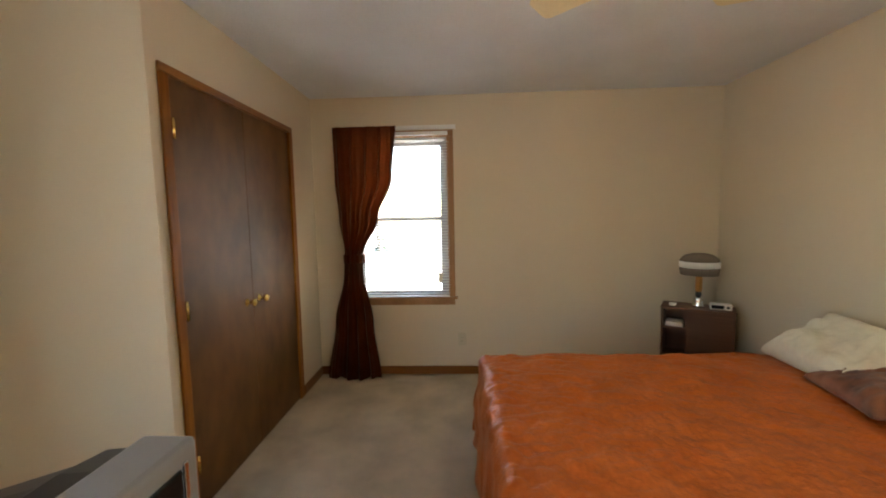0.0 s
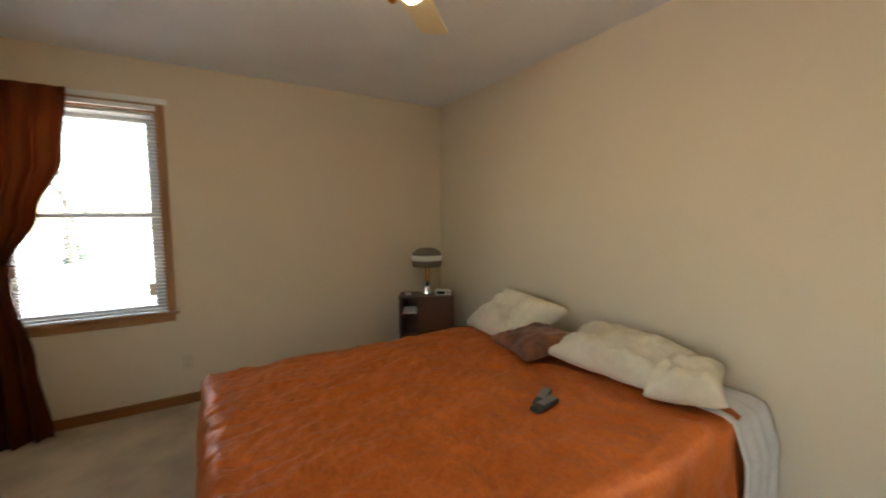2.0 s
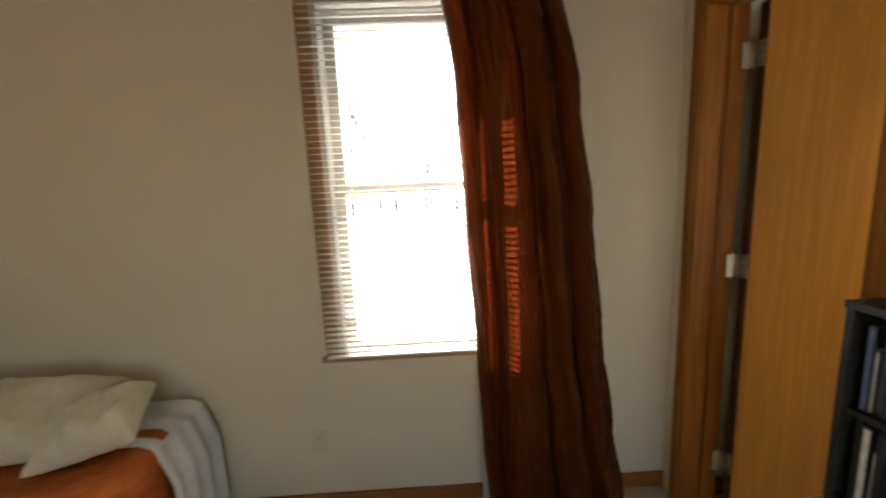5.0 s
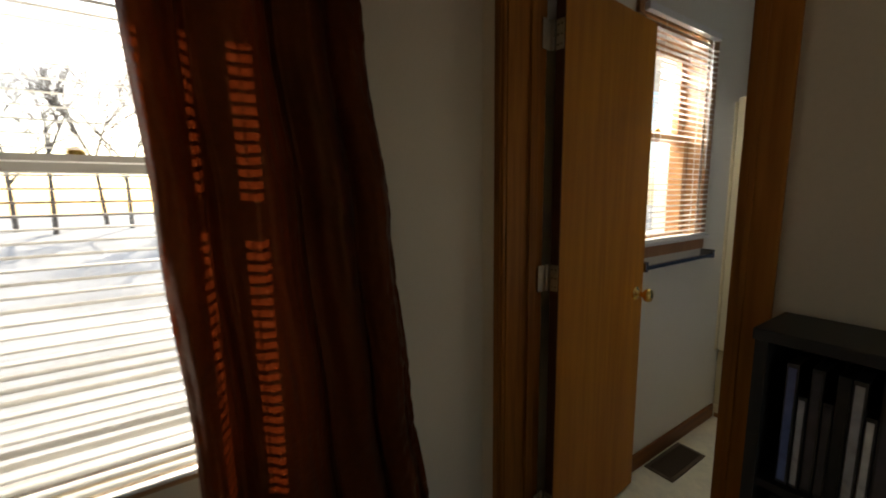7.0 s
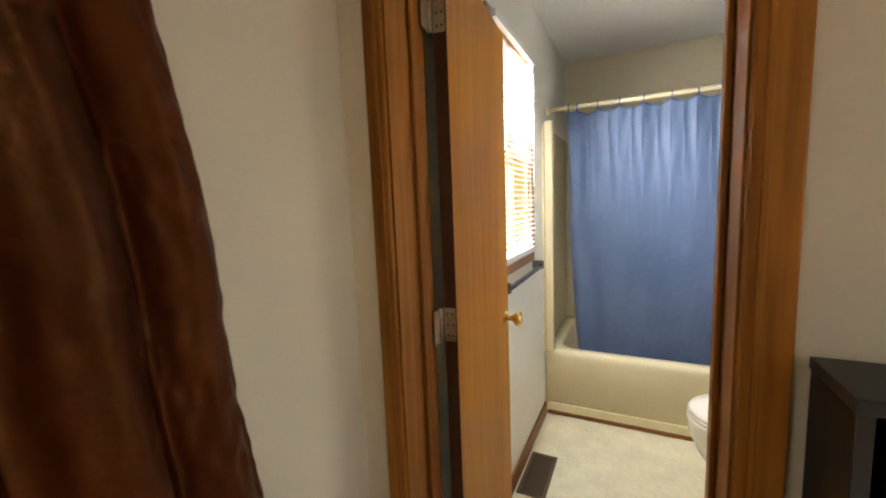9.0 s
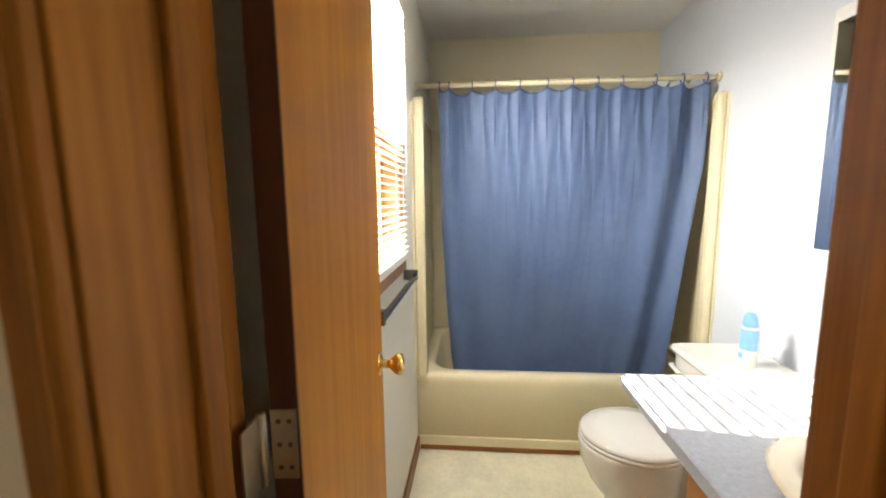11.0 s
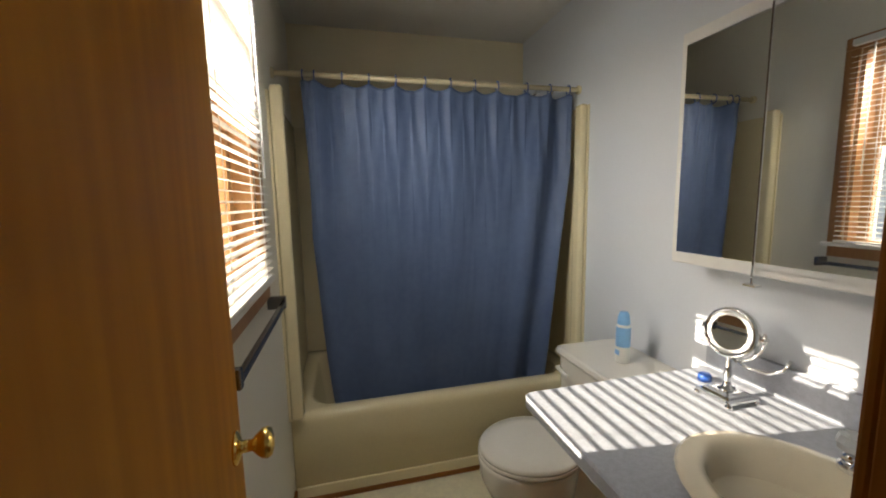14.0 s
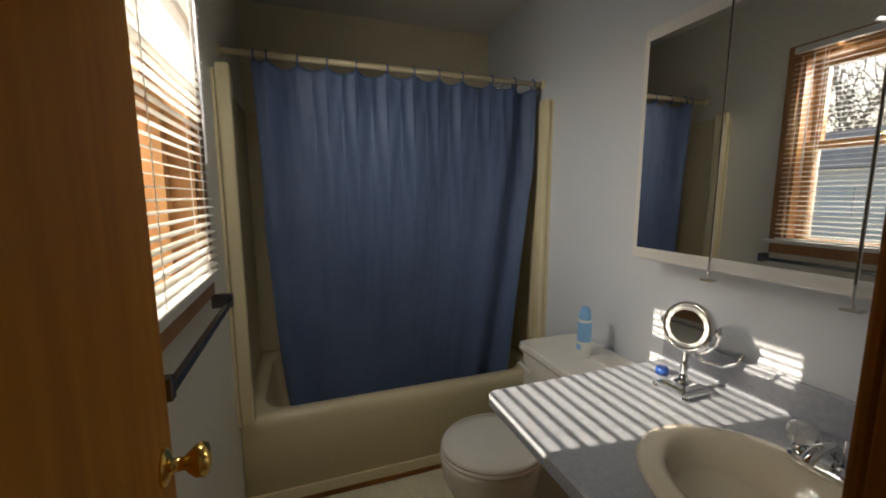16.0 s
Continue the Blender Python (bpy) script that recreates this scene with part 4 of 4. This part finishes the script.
for row in range(5):
    z = 0.05 + row * 0.218
    part("shelf_board", boxes((SX0 + 0.016, SX1 - 0.016, SYB + 0.004, SYF - 0.002, z - 0.012, z)), M_BLACK, sh)
    x = SX1 - 0.018 - rng.uniform(0.0, 0.02)
    while x - 0.017 > SX0 + 0.02:
        if -1.155 < x - 0.021 < -1.132 or -1.155 < x < -1.132:
            x = -1.1555
            continue
        w = rng.choice((0.0145, 0.0145, 0.0145, 0.011, 0.02))
        ci = rng.choices(range(7), (4, 4, 3, 2, 2, 1, 4))[0]
        h = 0.19 - (0.045 if w == 0.011 else 0)
        lean = rng.uniform(-1.2, 1.2)
        key = (w, ci)
        if key not in shared:
            ob = part("disc_case", boxes((-w, -0.0006, -0.104, 0.0, 0.0005, h), bevel=0.0012), CASE[0])
            sp_ = part("spine", boxes((-w * 0.82, -w * 0.2, -0.001, 0.0006, 0.006, h - 0.006)), CASE[ci], ob)
            shared[key] = (ob.data, sp_.data)
        else:
            ob = new("disc_case", shared[key][0])
            sp_ = new("spine", shared[key][1])
            sp_.parent = ob
        ob.matrix_basis = pose(x, SYF - 0.012 - rng.uniform(0, 0.008), z)
        tagged(ob, "plastic disc case standing on the black shelf", "disc case", "disc cases")
        x -= w + (0.0005 if rng.random() < 0.9 else 0.012)

# ---- bathroom: tub and surround ----
TF, TB, TR = -6.50, BY0, 0.43
tub = thing("bathtub", "almond alcove bathtub with a smooth apron", "bathtub")
T0, T1 = BX0 + 0.003, BX1 - 0.003
loops = [round_rect(T0, T1, TB + 0.003, TF - 0.016, 0.004, 0.0), round_rect(T0, T1, TB + 0.003, TF - 0.012, 0.004, TR - 0.06), round_rect(T0, T1, TB + 0.003, TF - 0.013, 0.004, TR - 0.036),
         round_rect(T0, T1, TB + 0.003, TF - 0.018, 0.006, TR - 0.018), round_rect(T0, T1, TB + 0.005, TF - 0.028, 0.006, TR - 0.006), round_rect(T0 + 0.004, T1 - 0.004, TB + 0.007, TF - 0.044, 0.008, TR)]
loops += [round_rect(T0 + 0.07, T1 - 0.07, TB + 0.05, TF - 0.085, 0.12, TR), round_rect(T0 + 0.085, T1 - 0.085, TB + 0.062, TF - 0.10, 0.13, TR - 0.015),
          round_rect(T0 + 0.15, T1 - 0.13, TB + 0.10, TF - 0.14, 0.16, 0.10), round_rect(T0 + 0.22, T1 - 0.2, TB + 0.16, TF - 0.2, 0.14, 0.07)]
part("basin", loft(loops), M_ALMOND, tub, smooth=True)
part("apron_ledge", boxes((T0 + 0.002, T1 - 0.002, TF - 0.02, TF - 0.006, 0.0, 0.078), bevel=0.005), M_ALMOND, tub)
sur = thing("tub_surround", "almond acrylic tub surround panels", "tub surround")
part("panel", boxes((BX1 - 0.012, BX1 - 0.0005, TB + 0.02, TF + 0.03, TR + 0.001, 1.84), bevel=0.003), M_ALMOND, sur)
part("panel", boxes((BX0 + 0.0005, BX0 + 0.012, TB + 0.02, TF - 0.045, TR + 0.001, 1.86), bevel=0.003), M_ALMOND, sur)
part("panel", boxes((BX0 + 0.0125, BX1 - 0.0125, TB + 0.0005, TB + 0.012, TR + 0.001, 1.84), bevel=0.003), M_ALMOND, sur)
for x0, x1, y1 in ((BX1 - 0.062, BX1 - 0.0125, TF + 0.03), (BX0 + 0.0125, BX0 + 0.05, TF - 0.045)):
    part("edge_rib", boxes((x0, x1, y1 - 0.065, y1, TR + 0.002, 1.863), bevel=0.012), M_ALMOND, sur, smooth=False)
rd = thing("shower_rod", "cream tension shower curtain rod", "curtain rod")
RY, RZ = -6.645, 1.955
part("rod", tube([(BX0 + 0.006, RY, RZ), (BX1 - 0.006, RY, RZ)], 0.0125, 14), M_ALMOND, rd, smooth=True)
for x, r in ((BX0 + 0.0005, 90), (BX1 - 0.0005, -90)):
    part("flange", lathe([(0.022, 0), (0.022, 0.01), (0.015, 0.014)], 18, pose(x, RY, RZ, 0, r, 0)), M_ALMOND, rd, smooth=True)
sc = thing("shower_curtain", "blue translucent vinyl shower curtain drawn closed", "shower curtain")
RX = [-0.205, -0.255, -0.375, -0.495, -0.62, -0.76, -0.885, -1.01, -1.13, -1.29, -1.42, -1.53]


def shower(u, v):
    z = 1.93 - v * (1.93 - 0.37)
    a = -0.195 - 0.015 * math.sin(v * 5) - 0.10 * max(0, v - 0.45) * 1.6
    b = -1.548 + 0.02 * v + 0.16 * max(0.0, v - 0.25)
    x = a + (b - a) * u
    near = min(RX, key=lambda r: abs(x - r))
    d = abs(x - near)
    top = max(0.0, 1 - v * 3.2)
    sag = 0.018 * min(1.0, d / 0.055) ** 0.8 * max(0.0, 1 - v * 5)
    gather = 0.011 * math.exp(-(d / 0.018) ** 2) * top + 0.003 * math.sin(d * 110) * top * top
    broad = 0.030 * noise.noise(Vector((u * 5, v * 0.6, 7))) + 0.012 * noise.noise(Vector((u * 12 + 1.6 * v, v * 1.2, 3)))
    side = (x - near) / 0.06
    tug = 0.006 * math.sin(5.0 * side + 14 * v * (1 if side > 0 else -1)) * math.exp(-5 * v) * min(1.0, v * 9)
    crease = tug + 0.003 * max(0.0, noise.noise(Vector((u * 24 + 2.5 * v, v * 1.4, 5)))) + 0.0012 * noise.noise(Vector((u * 50, v * 7.0, 5)))
    edge = 0.042 * math.sin(38 * u + 1.5 * v) * max(0.0, u - 0.72) * 2.8 + 0.04 * math.sin(42 * u) * max(0.0, 0.2 - u) * 4
    return (x, RY - 0.004 + gather + broad + crease + edge - 0.018 * v, z - sag)


thick(part("sheet", grid(300, 90, shower), M_VINYLCURTAIN, sc, smooth=True), 0.0012)
for x in RX:
    part("ring", tube([(x + 0.0, RY + 0.019 * math.cos(a), RZ - 0.006 + 0.026 * math.sin(a)) for a in [2 * math.pi * k / 16 for k in range(17)]], 0.0032, 6), M_BLUEDARK, sc, "blue plastic ring", True)
hd = thing("shower_fixture", "chrome shower head on a bent arm", "shower")
part("flange", lathe([(0.03, 0), (0.028, 0.006), (0.012, 0.01)], 20, pose(BX0 + 0.0005, -6.93, 2.03, 0, 90, 0)), M_CHROME, hd, smooth=True)
part("arm", tube([(BX0 + 0.005, -6.93, 2.03), (BX0 + 0.05, -6.93, 2.035), (BX0 + 0.10, -6.93, 2.015), (BX0 + 0.125, -6.93, 1.985)], 0.0095, 12), M_CHROME, hd, smooth=True)
part("head", lathe([(0.012, 0), (0.016, 0.015), (0.032, 0.05), (0.032, 0.06)], 20, pose(BX0 + 0.125, -6.93, 1.987, 0, 150, 0)), M_CHROME, hd, smooth=True)

# ---- bathroom: toilet ----
to = thing("toilet", "off-white two-piece toilet with the lid closed", "toilet")
TY = -6.06


def egg(cx, cy, ax, ay, z, k=0.0, n=40):
    pts = []
    for i in range(n):
        a = 2 * math.pi * i / n
        c, s = math.cos(a), math.sin(a)
        pts.append((cx + ax * c * (1.0 if c > 0 else 0.82), cy + ay * s * (1 - k * max(c, 0)), z))
    return pts


part("bowl", loft([egg(-1.09, TY, 0.15, 0.105, 0.0), egg(-1.09, TY, 0.155, 0.105, 0.05), egg(-1.08, TY, 0.15, 0.105, 0.13), egg(-1.055, TY, 0.19, 0.14, 0.22), egg(-1.04, TY, 0.215, 0.172, 0.31), egg(-1.04, TY, 0.222, 0.18, 0.375), egg(-1.04, TY, 0.222, 0.18, 0.392)]), M_CHINA_WHITE, to, smooth=True)
part("foot", loft([round_rect(-1.50, -1.0, TY - 0.105, TY + 0.105, 0.05, 0.001), round_rect(-1.50, -1.01, TY - 0.10, TY + 0.10, 0.05, 0.06), round_rect(-1.5, -1.03, TY - 0.075, TY + 0.075, 0.05, 0.12), round_rect(-1.5, -1.05, TY - 0.10, TY + 0.10, 0.05, 0.37)]), M_CHINA_WHITE, to, smooth=True)
part("seat", loft([egg(-1.045, TY, 0.222, 0.183, 0.3925), egg(-1.045, TY, 0.227, 0.187, 0.40), egg(-1.045, TY, 0.224, 0.185, 0.410)]), M_CHINA_WHITE, to, smooth=True)
part("lid", loft([egg(-1.045, TY, 0.222, 0.184, 0.4115), egg(-1.045, TY, 0.225, 0.186, 0.42), egg(-1.045, TY, 0.215, 0.178, 0.431), egg(-1.045, TY, 0.15, 0.12, 0.437)]), M_CHINA_WHITE, to, smooth=True)
for y in (TY - 0.07, TY + 0.07):
    part("lid_hinge", boxes((-1.25, -1.215, y - 0.02, y + 0.02, 0.3925, 0.43), bevel=0.008), M_CHINA_WHITE, to)
part("tank", loft([round_rect(-1.572, -1.295, TY - 0.20, TY + 0.20, 0.04, 0.37), round_rect(-1.578, -1.28, TY - 0.213, TY + 0.213, 0.04, 0.45), round_rect(-1.58, -1.272, TY - 0.22, TY + 0.22, 0.04, 0.688)]), M_CHINA_WHITE, to)
part("tank_lid", loft([round_rect(-1.583, -1.262, TY - 0.228, TY + 0.228, 0.035, 0.6885), round_rect(-1.585, -1.257, TY - 0.232, TY + 0.232, 0.035, 0.70), round_rect(-1.583, -1.262, TY - 0.228, TY + 0.228, 0.035, 0.716), round_rect(-1.575, -1.272, TY - 0.218, TY + 0.218, 0.035, 0.721)]), M_CHINA_WHITE, to)
part("flush_handle", tube([(-1.262, TY - 0.17, 0.64), (-1.245, TY - 0.17, 0.64), (-1.243, TY - 0.12, 0.635), (-1.243, TY - 0.09, 0.632)], 0.008, 10), M_WHITE, to, "white flush lever", True)
for y in (TY - 0.115, TY + 0.115):
    part("bolt_cap", lathe([(0.016, 0.0), (0.016, 0.015), (0.008, 0.024)], 14, pose(-1.14, y, 0.0)), M_CHINA_WHITE, to, smooth=True)
can = thing("spray_can", "blue and white air freshener can on the toilet tank", "spray can", at=(-1.428, -6.04, 0.7212))
can.scale = (0.95, 0.95, 1.09)
part("can", lathe([(0.027, 0), (0.029, 0.004), (0.029, 0.135), (0.024, 0.145)], 24), M_WHITE, can, "white can body", True)
part("label", lathe([(0.0293, 0.062), (0.0296, 0.064), (0.0296, 0.134), (0.0293, 0.136)], 24), M_BLUE, can, "blue printed label", True)
part("mark", boxes((0.02, 0.0303, -0.012, 0.012, 0.03, 0.05), bevel=0.002), M_BLUE, can, "small blue mark")
part("cap", lathe([(0.025, 0.145), (0.027, 0.15), (0.022, 0.18), (0.015, 0.192)], 20), M_BLUE, can, "", True)

# ---- bathroom: vanity ----
CF, CZ, CE = -0.872, 0.787, -5.802
van = thing("vanity_cabinet", "honey oak vanity cabinet with drawer and doors", "vanity")
V0, V1, VF = -5.47, SY0 - 0.022, -0.925
part("body", boxes((BX0 + 0.002, VF - 0.019, V0 + 0.0185, V1, 0.09, 0.59)), M_OAK, van)
part("end_panel", boxes((BX0 + 0.002, VF - 0.0005, V0, V0 + 0.018, 0.0, CZ - 0.041)), M_OAK, van)
part("face_frame", boxes((VF - 0.0185, VF, V0 + 0.0183, V1, 0.09, CZ - 0.041)), M_OAK, van)
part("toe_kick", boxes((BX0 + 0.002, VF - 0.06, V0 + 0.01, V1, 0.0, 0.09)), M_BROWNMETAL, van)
part("drawer", boxes((VF + 0.001, VF + 0.019, V0 + 0.025, -5.22, 0.60, 0.715), bevel=0.005), M_OAK, van)
part("drawer", boxes((VF + 0.001, VF + 0.019, -5.19, V1 - 0.025, 0.60, 0.715), bevel=0.005), M_OAK, van)
for y0, y1, hy in ((V0 + 0.025, -5.22, -5.25), (-5.19, V1 - 0.025, -5.16)):
    dd = part("door", boxes((VF + 0.001, VF + 0.019, y0, y1, 0.115, 0.575), bevel=0.006), M_OAK, van)
    part("handle", tube([(VF + 0.019, hy, 0.52), (VF + 0.04, hy, 0.515), (VF + 0.04, hy, 0.46), (VF + 0.019, hy, 0.455)], 0.0045, 8), M_BROWNMETAL, dd, "dark bail pull", True)
part("drawer_pull", tube([(VF + 0.019, -5.37, 0.66), (VF + 0.038, -5.365, 0.655), (VF + 0.038, -5.315, 0.655), (VF + 0.019, -5.31, 0.66)], 0.0045, 8), M_BROWNMETAL, van, "dark bail pull", True)

SKX, SKY = -1.20, -5.215
ctr = thing("countertop", "blue-grey laminate countertop with backsplash, partly sunlit", "countertop")
ctop = bmesh.new()
rings = [[ctop.verts.new((p[0], p[1], z)) for p in src] for src, z in ((round_rect(BX0 + 0.002, CF, CE, SY0 - 0.003, 0.02, CZ, 11), CZ - 0.04), (round_rect(BX0 + 0.002, CF, CE, SY0 - 0.003, 0.02, CZ, 11), CZ - 0.006),
         (round_rect(BX0 + 0.006, CF - 0.005, CE + 0.005, SY0 - 0.007, 0.018, CZ, 11), CZ), (ellipse(SKX, SKY, 0.195, 0.24, CZ, 48), CZ), (ellipse(SKX, SKY, 0.195, 0.24, CZ, 48), CZ - 0.04))]
for a, b in zip(rings, rings[1:] + rings[:1]):
    for i in range(48):
        ctop.faces.new((a[i], a[(i + 1) % 48], b[(i + 1) % 48], b[i]))
part("slab", ctop, M_COUNTER, ctr)
part("backsplash", boxes((BX0 + 0.001, BX0 + 0.019, CE + 0.002, SY0 - 0.004, CZ + 0.0005, CZ + 0.1), bevel=0.003), M_COUNTER, ctr)
sink = thing("sink", "oval almond china drop-in basin", "sink")
part("bowl", loft([ellipse(SKX, SKY, a, b, z) for a, b, z in ((0.186, 0.23, CZ - 0.05), (0.188, 0.232, CZ), (0.215, 0.258, CZ + 0.0008), (0.218, 0.262, CZ + 0.006), (0.205, 0.25, CZ + 0.014), (0.178, 0.222, CZ + 0.016), (0.16, 0.205, CZ + 0.010))] +
     [ellipse(SKX + 0.02, SKY, a, b, z) for a, b, z in ((0.138, 0.19, CZ - 0.012), (0.125, 0.175, CZ - 0.06), (0.095, 0.135, CZ - 0.11), (0.05, 0.06, CZ - 0.135), (0.022, 0.022, CZ - 0.138))]), M_CHINA, sink, smooth=True)
part("drain", lathe([(0.021, 0), (0.022, 0.003), (0.016, 0.004), (0.012, 0.001)], 20, pose(SKX + 0.02, SKY, CZ - 0.1375)), M_CHROME, sink, "chrome drain", True)
fc = thing("faucet", "chrome centre-set faucet with clear acrylic knobs", "faucet", at=(-1.378, SKY + 0.005, CZ + 0.0162))
part("base_plate", loft([round_rect(-0.028, 0.028, -0.085, 0.085, 0.026, z) for z in (0, 0.012)] + [round_rect(-0.022, 0.022, -0.078, 0.078, 0.02, 0.018)]), M_CHROME, fc, smooth=True)
part("spout", tube([(0, 0, 0.015), (0.005, 0, 0.05), (0.03, 0, 0.075), (0.08, 0, 0.075), (0.11, 0, 0.055)], 0.011, 12), M_CHROME, fc, smooth=True)
for y in (-0.063, 0.063):
    part("stem", lathe([(0.018, 0.015), (0.016, 0.03), (0.01, 0.036)], 18, pose(0, y, 0)), M_CHROME, fc, smooth=True)
    part("knob", lathe([(0.017, 0.036), (0.027, 0.044), (0.029, 0.058), (0.024, 0.075), (0.013, 0.08)], 10, pose(0, y, 0)), M_CLEAR, fc, "clear faceted acrylic knob")
part("lift_rod", tube([(-0.02, 0, 0.015), (-0.02, 0, 0.075)], 0.003, 8), M_CHROME, fc, smooth=True)

# ---- bathroom: vanity mirror and cabinet ----
vm = thing("vanity_mirror", "round chrome magnifying mirror on a pedestal", "vanity mirror", at=(-1.432, -5.60, CZ), turn=0)
part("foot", loft([round_rect(-a, a, -a, a, 0.006, z) for a, z in ((0.054, 0.008), (0.056, 0.011), (0.055, 0.017), (0.045, 0.020), (0.043, 0.026), (0.028, 0.031))]), M_CHROME, vm)
part("stem", lathe([(0.026, 0.030), (0.020, 0.036), (0.012, 0.04), (0.009, 0.06), (0.012, 0.075), (0.008, 0.09), (0.007, 0.13), (0.011, 0.14)], 20), M_CHROME, vm, smooth=True)
MC = (0.0, 0.0, 0.203)
swing = Matrix.Rotation(radians(8), 4, "Z")
fm = Matrix.Translation(MC) @ swing @ Matrix.Rotation(radians(80), 4, "Y")
yoke = part("yoke", tube([(MC[0] - 0.012, 0.082 * math.cos(radians(a)), MC[2] + 0.082 * math.sin(radians(a))) for a in range(180, 373, 12)], 0.0048, 8), M_CHROME, vm, smooth=True)
yoke.matrix_basis = Matrix.Translation(MC) @ swing @ Matrix.Translation(-Vector(MC))
for a in (0, 180):
    part("pivot", lathe([(0.010, 0.0), (0.011, 0.006), (0.007, 0.014)], 14, Matrix.Translation(MC) @ swing @ pose(-0.012, 0.074 * math.cos(radians(a)), 0.0, -90 if a == 0 else 90, 0, 0)), M_CHROME, vm, smooth=True)
part("rim", lathe([(0.02, -0.038), (0.055, -0.034), (0.069, -0.024), (0.0745, -0.010), (0.0745, 0.004), (0.070, 0.012), (0.064, 0.012), (0.062, 0.004)], 44, fm), M_CHROME, vm, "chrome drum-shaped ring", True)
part("diffuser", lathe([(0.061, 0.0045), (0.0615, 0.0075), (0.051, 0.009), (0.0505, 0.0045)], 44, fm), M_WHITE, vm, "white frosted ring around the glass", True)
part("glass", lathe([(0.050, 0.0045), (0.050, 0.0085)], 40, fm), M_MIRROR, vm, "round mirror glass")
part("arm", tube([(-0.005, 0.012, 0.125), (-0.012, 0.05, 0.112), (-0.016, 0.10, 0.118), (-0.018, 0.135, 0.140), (-0.018, 0.150, 0.172)], 0.0055, 10), M_CHROME, vm, "curved chrome side arm", True)
for fx in (-0.05, 0.05):
    for fy in (-0.05, 0.05):
        part("toe", lathe([(0.009, 0.0), (0.011, 0.004), (0.008, 0.012)], 12, pose(fx, fy, 0.0)), M_CHROME, vm, smooth=True)
tagged(part("bottle_cap", lathe([(0.02, 0), (0.02, 0.018), (0.015, 0.024)], 16, pose(-1.475, -5.71, CZ)), M_BLUEDARK, smooth=True), "blue plastic cap on the counter", "cap")

mc = thing("medicine_cabinet", "white three-door mirrored medicine cabinet on the wall", "medicine cabinet")
MXF = -1.44
MZ0, MZ1 = 1.165, 1.905
MY = [-5.828, -5.552, -5.245, -4.975]
part("body", boxes((BX0 + 0.001, MXF - 0.006, MY[0] - 0.012, MY[3] + 0.02, MZ0, MZ1), bevel=0.004), M_WHITE, mc)
for a, b in zip(MY, MY[1:]):
    d = part("door", boxes((MXF - 0.0055, MXF + 0.006, a + 0.001, b - 0.001, MZ0 + 0.025, MZ1 - 0.03)), M_WHITE, mc, "mirrored door")
    part("mirror", boxes((MXF + 0.0063, MXF + 0.0085, a + (0.02 if a == MY[0] else 0.004), b - 0.003, MZ0 + 0.04, MZ1 - 0.045)), M_MIRROR, d, "plain mirror glass")
    part("edge_strip", boxes((MXF + 0.0062, MXF + 0.0095, b - 0.0028, b - 0.0005, MZ0 + 0.027, MZ1 - 0.032)), M_BROWNMETAL, d, "thin dark metal edge strip")
for y in MY[1:3]:
    part("pull", tube([(MXF + 0.008, y, MZ0 + 0.03), (MXF + 0.010, y, MZ0 - 0.005), (MXF + 0.016, y + 0.006, MZ0 - 0.02)], 0.003, 8), M_CHROME, mc, "thin chrome pull", True)
    part("pull_tab", boxes((MXF - 0.004, MXF + 0.02, y - 0.016, y + 0.018, MZ0 - 0.027, MZ0 - 0.022)), M_CHROME, mc)

# ---- bathroom: towel bar, floor register, scale ----
tb = thing("towel_bar", "square chrome towel bar below the window", "towel bar")
for y in (-6.205, -5.575):
    part("bracket", boxes((BX1 - 0.062, BX1 - 0.0005, y - 0.011, y + 0.011, 1.015, 1.06), bevel=0.003), M_SATIN, tb)
part("bar", boxes((BX1 - 0.062, BX1 - 0.046, -6.194, -5.586, 1.024, 1.042), bevel=0.002), M_SATIN, tb)
fv = thing("floor_register", "brown metal floor heating register", "floor vent", at=(-0.165, -5.895, 0))
part("frame", boxes((-0.068, -0.052, -0.165, 0.165, -0.001, 0.006), (0.052, 0.068, -0.165, 0.165, -0.001, 0.006), (-0.052, 0.052, -0.165, -0.147, -0.001, 0.006), (-0.052, 0.052, 0.147, 0.165, -0.001, 0.006)), M_BROWNMETAL, fv)
part("backing", boxes((-0.052, 0.052, -0.147, 0.147, -0.0015, 0.0005)), M_BLACK, fv)
sl = None
for i in range(21):
    y = -0.138 + i * 0.0138
    if sl is None:
        ob = part("slat", boxes((-0.052, 0.052, -0.003, 0.003, 0.0006, 0.005)), M_BROWNMETAL, fv)
        sl = ob.data
    else:
        ob = new("slat", sl)
        ob.parent = fv
    ob.location = (0, y, 0)
tray = thing("floor_tray", "shallow grey plastic tray with a pale base on the floor", "tray", at=(-1.125, -5.868, -0.001), turn=4)
rims = [(0.165, 0.13, 0.0), (0.170, 0.135, 0.028), (0.168, 0.133, 0.034), (0.150, 0.115, 0.034), (0.142, 0.107, 0.026), (0.134, 0.099, 0.010)]
part("rim", loft([round_rect(-a, a, -b, b, 0.022, z) for a, b, z in rims]), M_RUBBER, tray, "grey raised rim")
part("base", loft([round_rect(-0.132, 0.132, -0.097, 0.097, 0.018, z) for z in (0.0102, 0.0112)]), M_PALEBASE, tray, "pale worn base")
tagged(part("card", boxes((-1.075, -1.01, -5.88, -5.83, 0.0118, 0.0128)), M_ORANGE), "small orange card lying in the grey tray", "card")
